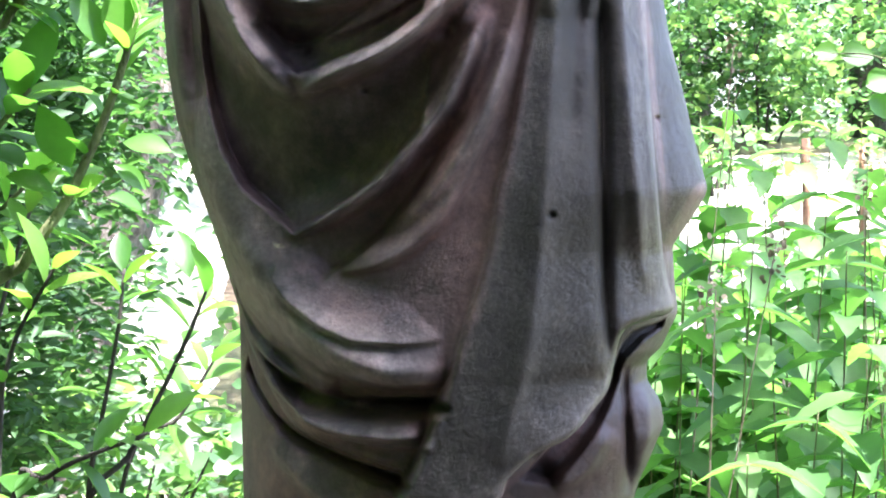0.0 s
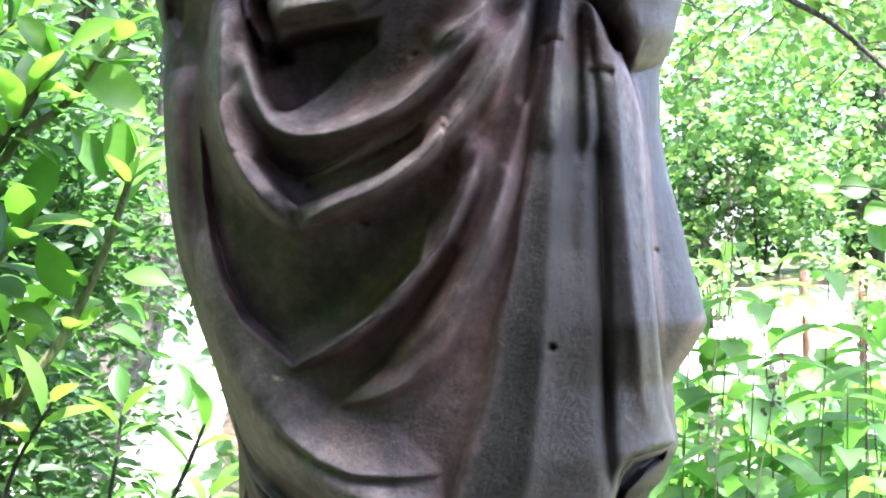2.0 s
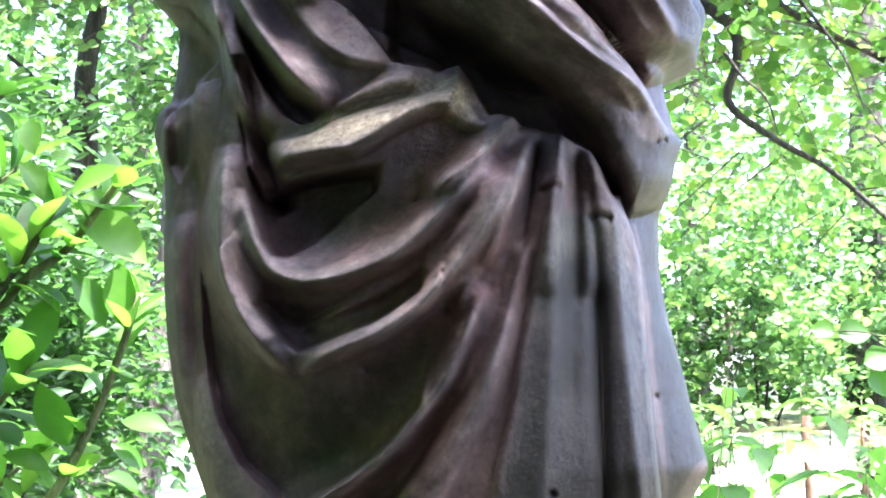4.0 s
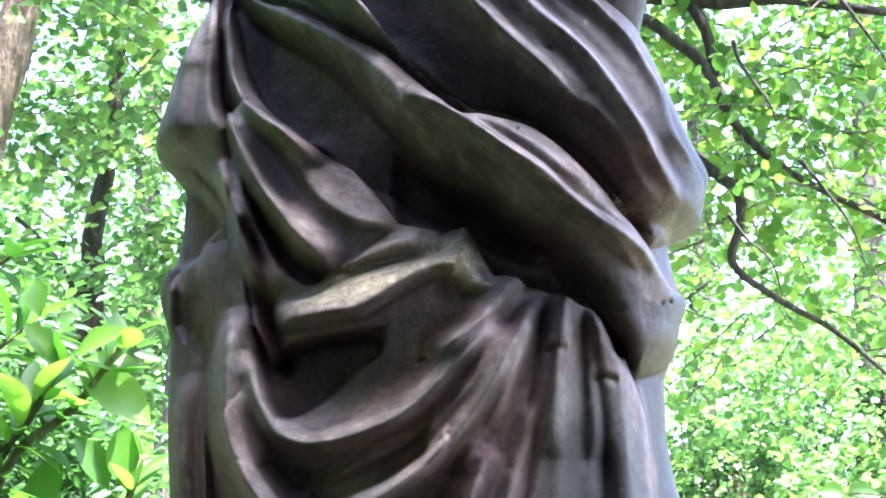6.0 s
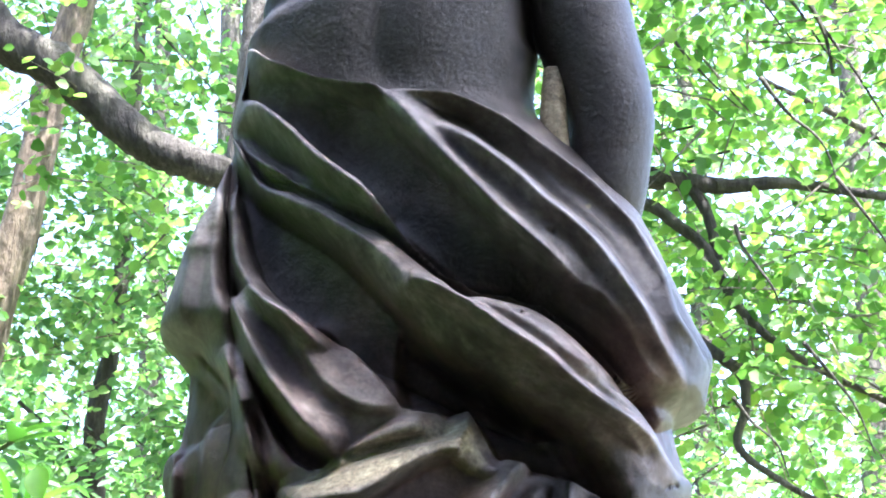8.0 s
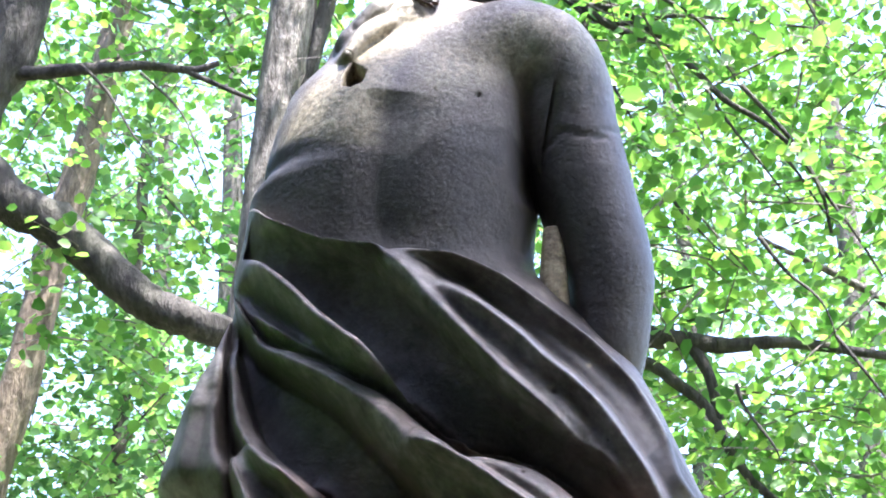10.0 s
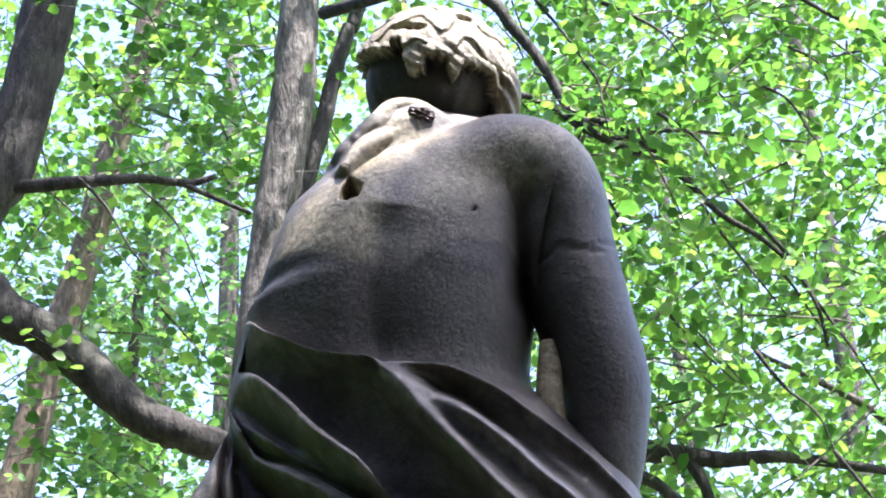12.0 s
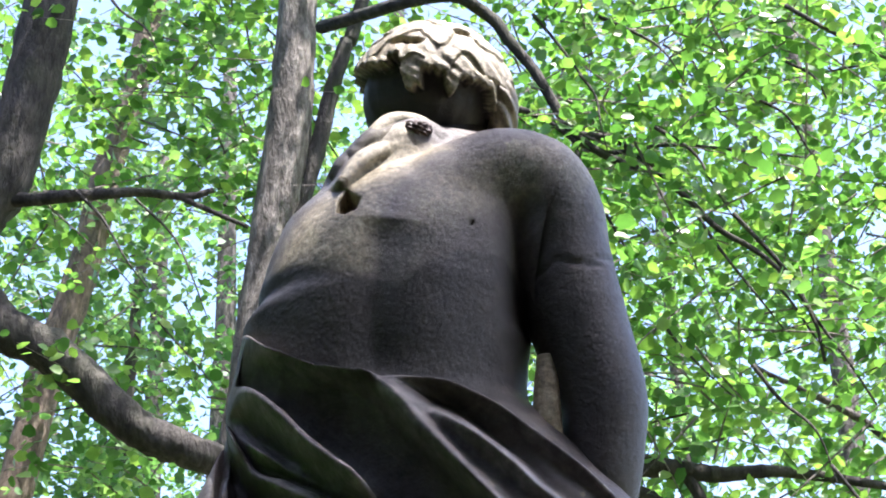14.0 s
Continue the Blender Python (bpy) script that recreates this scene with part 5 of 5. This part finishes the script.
tree("leaning brown-barked tree lit by the sun", [([(-3.1, 9.0, 0.4), (-2.62, 9.0, 2.9), (-2.30, 9.0, 4.53), (-2.18, 9.0, 5.29), (-2.04, 9.0, 5.92), (-1.96, 9.0, 6.55), (-1.84, 9.0, 7.13), (-1.6, 9.0, 9.5)], 0.12, 0.07)],
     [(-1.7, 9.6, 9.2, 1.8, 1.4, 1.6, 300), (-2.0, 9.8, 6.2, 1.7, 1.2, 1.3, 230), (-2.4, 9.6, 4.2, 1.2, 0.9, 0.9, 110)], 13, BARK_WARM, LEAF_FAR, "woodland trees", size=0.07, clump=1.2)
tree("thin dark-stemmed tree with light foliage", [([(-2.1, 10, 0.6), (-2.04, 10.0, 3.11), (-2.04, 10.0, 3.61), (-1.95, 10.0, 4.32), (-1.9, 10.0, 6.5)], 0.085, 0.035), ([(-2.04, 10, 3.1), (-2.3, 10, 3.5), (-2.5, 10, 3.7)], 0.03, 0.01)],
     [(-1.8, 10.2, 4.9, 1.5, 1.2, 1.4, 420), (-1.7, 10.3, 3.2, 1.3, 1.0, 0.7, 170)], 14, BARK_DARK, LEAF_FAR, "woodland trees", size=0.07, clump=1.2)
for i, (x, y, h, r, bark) in enumerate([(-5.2, 15, 13, 0.2, BARK_DARK), (-2.6, 19, 15, 0.22, BARK), (-0.4, 16, 14, 0.2, BARK_DARK), (1.6, 17, 13, 0.15, BARK_DARK), (3.4, 14, 12, 0.16, BARK), (5.6, 18, 15, 0.22, BARK_DARK),
                                        (-7.5, 22, 16, 0.25, BARK_DARK), (0.8, 24, 17, 0.25, BARK_DARK), (7.5, 24, 17, 0.25, BARK_DARK), (3.2, 22, 15, 0.2, BARK_DARK), (-4.6, 26, 18, 0.25, BARK_DARK)]):
    g = float(ground_height(x, y))
    tree("tall woodland tree with dense green foliage", [([(x, y, g - 0.2), (x + 0.1, y, g + h * 0.4), (x - 0.1, y, g + h * 0.8)], r, r * 0.4)],
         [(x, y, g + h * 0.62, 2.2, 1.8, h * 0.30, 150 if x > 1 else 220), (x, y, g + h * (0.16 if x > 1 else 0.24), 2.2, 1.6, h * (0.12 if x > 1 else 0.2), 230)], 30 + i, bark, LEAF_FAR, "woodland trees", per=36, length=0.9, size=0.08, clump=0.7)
# unseen trees added so that their crowns shade the statue and the ground
tree("unseen broad tree added to shade the ground before the statue", [([(4.4, -1.6, -0.1), (4.2, -1.5, 4.0), (3.6, -1.0, 9.0)], 0.2, 0.08), ([(3.8, -1.2, 7.6), (3.1, -0.6, 8.8), (2.4, 0.0, 9.0)], 0.04, 0.012)],
     [(2.7, -1.15, 9.4, 1.2, 0.75, 0.4, 260), (3.9, -1.4, 9.6, 0.8, 0.7, 0.5, 120)], 60, BARK, LEAF, "woodland trees", tilt=0.85)
tree("unseen leafy sapling added to shade the statue in patches", [([(2.9, -1.6, -0.1), (2.7, -1.1, 5.0), (2.1, 0.0, 8.9)], 0.06, 0.02)],
     [(1.72, 0.20, 9.0, 0.42, 0.32, 0.3, 150), (2.2, 0.10, 9.0, 0.42, 0.36, 0.3, 150), (1.15, 1.35, 9.2, 0.6, 0.5, 0.3, 70), (2.7, 1.8, 9.2, 0.7, 0.7, 0.3, 90)], 61, BARK, LEAF, "woodland trees", length=0.26, size=0.065, tilt=0.85,
     gaps=[(1.72, 0.235, 0.05), (1.845, 0.18, 0.05), (1.91, 0.165, 0.045), (1.60, 0.70, 0.19), (1.50, 0.56, 0.05), (1.57, 0.545, 0.045)])
# unseen dark trees added at the onlooker's back and sides to block light
for i, (x, y, h) in enumerate([(-5.6, -3.2, 10), (-2.4, -4.0, 11), (0.6, -3.8, 11), (3.4, -2.8, 10), (-0.5, -7.5, 13), (-5.6, 1.4, 7), (-4.7, 3.4, 8), (-5.4, 6.6, 9)]):
    tree("unseen dense dark yew added to block light on the statue", [([(x, y, -0.2), (x + 0.1, y, h * 0.4), (x - 0.1, y, h * 0.85)], 0.18, 0.07)],
         [(x, y, h * 0.58, 2.1, 1.8, h * 0.34, 340), (x, y, 1.7, 2.0, 1.3, 1.8, 210)], 100 + i, BARK_DARK, BLOCKER_LEAF, "dark yews", per=24, length=0.9, size=0.26, tilt=0.85)


# ---- undergrowth ----
def bush(label, regions, seed, leaf, size=0.06, stems=6, category="bush", group="undergrowth", width=1.0, tilt=1.0):
    rng = np.random.default_rng(seed)
    cx, cy, cz, rx, ry, rz, _ = regions[0]
    t = thing("bush", label, category, group)
    pieces = []
    for i in range(stems):
        a = rng.uniform(0, 6.28)
        g = float(ground_height(cx, cy))
        pieces.append(tube([(cx + 0.1 * math.cos(a), cy + 0.1 * math.sin(a), g - 0.05), (cx + 0.4 * rx * math.cos(a), cy + 0.4 * ry * math.sin(a), (g + cz) / 2), (cx + 0.7 * rx * math.cos(a), cy + 0.7 * ry * math.sin(a), cz + 0.4 * rz)], 0.012, 0.004, 8, 5))
    for v, f in pieces:
        part("stem", mesh_from("stem", v, f, BARK_DARK), t)
    lv, lf, tv, tf = sprays(regions, rng, 22, 0.45, size, 0.1, tilt, width)
    part("foliage", mesh_from("foliage", lv, lf, leaf), t, kind="stuff")
    return t


for i, (x, y, rx, ry, top, n) in enumerate([(-4.4, 11, 1.6, 1.0, 1.9, 140), (-2.5, 12.5, 1.4, 1.0, 1.6, 120), (0.0, 12.5, 1.5, 1.0, 2.0, 130), (1.8, 12.8, 1.2, 0.9, 2.3, 140), (3.2, 12.0, 1.3, 0.9, 2.1, 140), (4.8, 13, 1.5, 1.0, 2.4, 120),
                                            (-2.6, 9.4, 0.3, 0.3, 0.5, 12), (2.9, 10.3, 0.4, 0.4, 0.5, 20), (1.7, 10.8, 0.3, 0.3, 0.4, 12), (1.5, 7.2, 0.5, 0.4, 0.5, 26), (2.0, 8.4, 0.5, 0.4, 0.45, 24), (1.3, 6.0, 0.4, 0.4, 0.6, 24), (-1.0, 5.0, 0.5, 0.4, 0.8, 44), (-0.7, 5.8, 0.5, 0.4, 0.7, 36)]):
    g = float(ground_height(x, y))
    bush("dense green woodland bush", [(x, y, g + top * 0.5, rx, ry, top * 0.5, n)], 80 + i, LEAF_FAR, 0.07)


def far_woods():
    """The closed edge of the wood far behind, a belt of leaves too many to count."""
    rng = np.random.default_rng(200)
    regions = [(x, 29 + 2 * math.sin(x), 1.5 + z, 2.6, 2.0, 2.4, 70) for x in range(-16, 18, 3) for z in ((1.5, 5.0) if x < 2 else (1.2,))]
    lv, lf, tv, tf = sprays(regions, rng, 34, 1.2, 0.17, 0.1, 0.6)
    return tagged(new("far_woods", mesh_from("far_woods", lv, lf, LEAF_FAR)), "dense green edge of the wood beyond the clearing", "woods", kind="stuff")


far_woods()


# ---- plants close to the statue, leaf by leaf ----
def leaf_mesh(name, length, width, curl, mat, teeth=0.0, point=0.8):
    """One leaf with a folded midrib and a curved blade, along +y."""
    n = 9
    v, f = [], []
    for i in range(n):
        u = i / (n - 1)
        w = width * 0.5 * math.sin(math.pi * min(u ** point, 1)) ** 0.8 if 0 < i < n - 1 else 0.0006
        w *= 1 + teeth * (1 if i % 2 else -1)
        z = -curl * length * u * u
        v += [(-w, u * length, z + 0.35 * w), (0, u * length, z), (w, u * length, z + 0.35 * w)]
    for i in range(n - 1):
        a = i * 3
        f += [(a, a + 1, a + 4, a + 3), (a + 1, a + 2, a + 5, a + 4)]
    return mesh_from(name, v, f, mat)


def place_leaf(me, parent, at, heading, up=(0, 0, 1), scale=1.0):
    h = Vector(heading).normalized()
    s = h.cross(Vector(up)).normalized()
    n = s.cross(h)
    ob = new("leaf", me)
    ob.parent = parent
    ob.matrix_basis = Matrix.Translation(at) @ Matrix((s, h, n)).transposed().to_4x4() @ Matrix.Scale(scale, 4)
    return ob


def laurel(label, stems, seed, per, meshes, bark, every=0.045, start=0.35):
    """A broad-leaved bush: stems with leaves in a loose spiral, crowded at the tips."""
    rng = random.Random(seed)
    t = thing("laurel_bush", label, "bush", "broad-leaved bushes")
    for pts, r0 in stems:
        v, f = tube(pts, r0, r0 * 0.45, 22, 8)
        part("stem", mesh_from("stem", v, f, bark), t)
        p = spline(pts, 60)
        length = float(np.linalg.norm(np.diff(p, axis=0), axis=1).sum())
        count = min(per, int(length * (1 - start) / every) + 5)
        a = rng.uniform(0, 6.28)
        for i in range(count):
            u = start + (1 - start) * (i / (count - 1)) ** 0.8
            k = min(58, int(u * 59))
            d = Vector(p[k + 1] - p[k]).normalized()
            a += 2.4 + rng.uniform(-0.3, 0.3)
            side = d.orthogonal().normalized()
            side = Matrix.Rotation(a, 3, d) @ side
            tipness = max(0, (u - 0.8) / 0.2)
            h = side * (1 - 0.35 * tipness) + d * (0.5 + 0.8 * tipness) + Vector((0, 0, rng.uniform(-0.15, 0.4)))
            place_leaf(rng.choice(meshes), t, Vector(p[k]), h, (side * -0.2 + d * 0.5 + Vector((rng.uniform(-.4, .4), rng.uniform(-.4, .4), 0.9))), rng.uniform(0.7, 1.15))
    return t


BROAD_LEAVES = [leaf_mesh("laurel_leaf", 0.10, 0.054, 0.10, LAUREL, 0, 1.05), leaf_mesh("laurel_leaf", 0.08, 0.042, 0.25, LAUREL, 0, 1.1)]
LAUREL_LEAVES = [leaf_mesh("laurel_leaf", 0.085, 0.040, 0.15, LAUREL, 0, 1.15), leaf_mesh("laurel_leaf", 0.07, 0.030, 0.3, LAUREL, 0, 1.1), leaf_mesh("laurel_leaf", 0.10, 0.036, 0.3, LAUREL, 0, 1.1)]
front_laurel = laurel("glossy bright green laurel with pale stems",
       [([(-0.85, 2.7, 0.0), (-0.78, 2.65, 1.2), (-0.66, 2.6, 1.66), (-0.55, 2.6, 1.78), (-0.47, 2.58, 1.885)], 0.011),
        ([(-0.8, 2.75, 0.0), (-0.72, 2.65, 1.15), (-0.61, 2.6, 1.35), (-0.55, 2.6, 1.44), (-0.49, 2.6, 1.57), (-0.44, 2.58, 1.71)], 0.012),
        ([(-0.9, 2.8, 0.0), (-0.85, 2.7, 1.4), (-0.72, 2.62, 1.67), (-0.63, 2.6, 1.74), (-0.56, 2.6, 1.86)], 0.007),
        ([(-0.9, 2.6, 0.0), (-0.84, 2.6, 1.4), (-0.72, 2.55, 1.9), (-0.62, 2.5, 2.0)], 0.007)],
       5, 14, LAUREL_LEAVES, STEM, 0.07)
# the big leaves at the ends of its front shoots: x, z, and the way and length from base to tip
for i, (x, z, dx, dz) in enumerate([(-0.546, 1.86, 0.077, 0.038), (-0.538, 1.851, 0.09, -0.002), (-0.551, 1.843, 0.118, -0.08), (-0.601, 1.914, -0.022, 0.072), (-0.571, 1.839, -0.049, 0.07), (-0.585, 1.914, 0.036, 0.011), (-0.457, 1.654, -0.02, 0.103), (-0.457, 1.66, 0.039, 0.06), (-0.543, 1.44, 0.048, 0.035), (-0.543, 1.738, 0.059, -0.069), (-0.59, 1.575, 0.044, -0.092), (-0.493, 1.44, 0.058, -0.011), (-0.465, 1.521, 0.076, -0.009), (-0.481, 1.488, 0.05, -0.029), (-0.473, 1.533, 0.007, 0.022), (-0.368, 1.322, -0.021, 0.079), (-0.66, 1.515, 0.06, -0.023), (-0.643, 1.471, 0.071, -0.011)]):
    place_leaf(BROAD_LEAVES[i % 2], front_laurel, (x, 2.58 + 0.012 * (i % 3), z), (dx, -0.02 + 0.015 * (i % 4), dz), (0.25 * math.sin(i * 1.7), -0.75, 0.65), math.hypot(dx, dz) / (0.10, 0.08)[i % 2])
laurel("leafy laurel with bare dark twigs",
       [([(-0.62, 2.55, 0.0), (-0.53, 2.5, 0.9), (-0.44, 2.5, 1.08), (-0.37, 2.5, 1.22), (-0.33, 2.48, 1.31)], 0.006),
        ([(-0.6, 2.55, 0.0), (-0.51, 2.5, 0.95), (-0.49, 2.5, 1.09), (-0.46, 2.5, 1.25), (-0.45, 2.5, 1.34)], 0.005),
        ([(-0.7, 2.6, 0.0), (-0.66, 2.6, 1.0), (-0.64, 2.6, 1.2), (-0.56, 2.55, 1.34)], 0.006),
        ([(-0.7, 2.5, 0.0), (-0.62, 2.5, 0.95), (-0.55, 2.45, 1.05), (-0.4, 2.4, 1.12)], 0.006),
        ([(-0.6, 2.7, 0.0), (-0.5, 2.7, 0.95), (-0.4, 2.7, 1.1), (-0.34, 2.7, 1.2)], 0.005),
        ([(-0.75, 2.7, 0.0), (-0.72, 2.7, 1.0), (-0.68, 2.7, 1.25), (-0.62, 2.7, 1.45)], 0.006)],
       9, 11, LAUREL_LEAVES, BARK_DARK, 0.07)


LONG_LEAVES = [leaf_mesh("long_leaf", 0.13, 0.046, 0.35, LAUREL, 0, 1.1), leaf_mesh("long_leaf", 0.11, 0.05, 0.2, LAUREL, 0, 1.15)]
laurel("broad-leaved evergreen with long drooping leaves",
       [([(-1.0, 2.75, 0.0), (-0.86, 2.7, 1.2), (-0.70, 2.62, 1.48), (-0.60, 2.58, 1.60)], 0.008),
        ([(-1.0, 2.6, 0.0), (-0.84, 2.6, 1.4), (-0.68, 2.6, 1.66), (-0.60, 2.6, 1.80)], 0.008),
        ([(-0.95, 2.9, 0.0), (-0.86, 2.85, 1.1), (-0.74, 2.8, 1.36), (-0.64, 2.78, 1.47)], 0.007),
        ([(-0.98, 3.0, 0.0), (-0.90, 2.95, 1.5), (-0.78, 2.9, 1.85), (-0.70, 2.9, 1.95)], 0.007)],
       21, 13, LONG_LEAVES, STEM, 0.06, 0.55)


def nettle(label, pts, seed, meshes, group="nettles", pairs=12, start=0.3):
    """An upright herb: opposite pairs of toothed, hanging leaves, smaller towards the top."""
    rng = random.Random(seed)
    t = thing("nettle", label, "plant", group)
    v, f = tube(pts, 0.0035, 0.0012, 20, 6)
    part("stem", mesh_from("stem", v, f, STEM), t)
    p = spline(pts, 60)
    a = rng.uniform(0, 3)
    for i in range(pairs):
        u = start + (0.99 - start) * i / (pairs - 1)
        k = min(59, int(u * 59))
        a += 1.57 + rng.uniform(-0.3, 0.3)
        s = 1.2 - 0.45 * (i / (pairs - 1)) ** 3
        for b in (a, a + math.pi):
            h = Vector((math.cos(b), math.sin(b), rng.uniform(-0.45, 0.05)))
            place_leaf(rng.choice(meshes), t, Vector(p[k]), h, (rng.uniform(-.2, .2), rng.uniform(-.2, .2), 1), s * rng.uniform(0.85, 1.15))
    return t


NETTLE_LEAVES = [leaf_mesh("nettle_leaf", 0.16, 0.07, 0.3, NETTLE, 0.09, 0.62), leaf_mesh("nettle_leaf", 0.135, 0.058, 0.2, NETTLE, 0.09, 0.62)]
for i, (x, y, top, lean) in enumerate([(0.52, 3.0, 1.36, 0.02), (0.62, 3.2, 1.50, -0.03), (0.74, 3.4, 1.56, 0.02), (0.80, 3.1, 1.38, -0.04), (0.56, 3.5, 1.62, 0.03), (0.88, 3.6, 1.50, 0.0), (0.68, 3.8, 1.52, -0.05),
                                        (0.98, 3.9, 1.46, 0.03), (0.50, 4.0, 1.44, 0.02), (0.84, 4.2, 1.54, -0.02), (1.06, 4.4, 1.60, 0.0), (0.66, 2.8, 1.22, 0.04), (0.46, 3.3, 1.28, 0.0), (0.92, 3.2, 1.26, 0.0), (0.76, 2.7, 1.16, -0.03), (0.58, 2.75, 1.1, 0.02), (0.70, 3.0, 1.34, 0.0), (0.84, 2.85, 1.24, 0.02), (0.50, 3.6, 1.5, 0.02), (0.64, 4.3, 1.6, 0.0), (0.95, 4.6, 1.62, 0.0), (1.15, 4.1, 1.4, 0.03), (0.48, 2.7, 1.04, 0.0), (0.78, 3.7, 1.4, 0.04)]):
    nettle("tall green nettle with toothed drooping leaves", [(x - lean, y, 0), (x - lean * 0.5, y + 0.02, top * 0.5), (x + lean, y, top)], 40 + i, NETTLE_LEAVES)


# ---- orange stakes among the far plants ----
def stake(x, y, z0, z1, r):
    v, f = tube([(x, y, z0), (x + 0.01, y, (z0 + z1) / 2), (x - 0.005, y, z1)], r, r * 0.9, 12, 10, 0.04, int(x * 10))
    return tagged(new("wooden_stake", mesh_from("wooden_stake", v, f, BARK_RED)), "thin orange-brown wooden stake in the undergrowth", "stake", "stakes")


stake(1.885, 9.0, 0.3, 1.60, 0.024)
stake(2.175, 9.0, 0.3, 1.56, 0.02)


# ---- a climbing shoot with round leaves, and tall thin grass stalks ----
def shoot(label, pts, leaves, seed):
    rng = random.Random(seed)
    t = thing("climbing_shoot", label, "plant")
    v, f = tube(pts, 0.0025, 0.001, 24, 6)
    part("stem", mesh_from("stem", v, f, STEM), t)
    me = leaf_mesh("round_leaf", 0.055, 0.05, 0.05, LAUREL, 0.04, 0.75)
    for at, heading, s in leaves:
        place_leaf(me, t, at, heading, (rng.uniform(-0.2, 0.2), -0.8, 0.5), s)
    return t


shoot("thin climbing shoot with bright round leaves", [(0.95, 2.85, 0.0), (0.9, 2.82, 1.2), (0.78, 2.8, 1.6), (0.70, 2.8, 1.66), (0.60, 2.8, 1.665)],
      [((0.635, 2.8, 1.665), (-1, 0, 0.1), 0.75), ((0.64, 2.8, 1.66), (1, 0.1, 0.05), 1.0), ((0.68, 2.8, 1.615), (1, 0, 0.15), 1.0), ((0.69, 2.8, 1.60), (0.5, 0, -0.8), 0.8)], 3)


def grass_stalk(x, y, top, lean):
    v, f = tube([(x, y, 0), (x + lean * 0.3, y, top * 0.5), (x + lean, y, top)], 0.0028, 0.0012, 14, 5)
    t = thing("grass_stalk", "tall thin pale grass stalk with a loose head", "grass", "grass stalks")
    part("stem", mesh_from("stem", v, f, STALK), t)
    rng = np.random.default_rng(int(x * 100))
    n = 40
    pos = np.array((x + lean, y, top)) + rng.normal(0, 1, (n, 3)) * np.array((0.012, 0.012, 0.04))
    lv, lf = leaves_at(pos, rng.normal(0, 1, (n, 3)), 0.012, rng)
    part("seed_head", mesh_from("seed_head", lv, lf, STALK), t, kind="stuff")
    return t


for x, y, top, lean in [(0.46, 3.4, 1.72, 0.11), (0.44, 2.9, 1.28, 0.02), (0.72, 3.0, 1.12, 0.05), (0.40, 2.9, 1.36, 0.16), (0.83, 3.3, 1.45, -0.03)]:
    grass_stalk(x, y, top, lean)


# out of view: added to darken the left flank of the statue
bush("unseen dense laurel thicket added to block light from the left", [(-1.45, 1.5, 1.4, 0.45, 0.6, 1.3, 170)], 300, LAUREL, 0.1)

bush("feathery dark green shrub behind the laurel", [(-1.25, 4.3, 1.25, 0.40, 0.4, 1.0, 330), (-1.35, 4.5, 2.0, 0.35, 0.3, 0.5, 150), (-1.02, 4.4, 1.7, 0.2, 0.3, 0.35, 110), (-1.40, 5.6, 1.5, 0.28, 0.3, 1.2, 280)], 301, YEWLIGHT, 0.06, width=0.45)

bush("shaded thicket of dark foliage beyond the sandy bank", [(2.5, 13.6, 2.5, 0.8, 0.6, 0.75, 150), (3.4, 13.8, 2.6, 0.8, 0.6, 0.9, 150), (1.9, 14.0, 2.3, 0.7, 0.5, 0.6, 100)], 302, YEWLIGHT, 0.05)

bush("low green plants in the shade below the nettles", [(0.75, 4.6, 0.75, 0.45, 0.4, 0.5, 90), (1.2, 4.9, 0.8, 0.4, 0.4, 0.5, 80)], 303, NETTLE, 0.08)
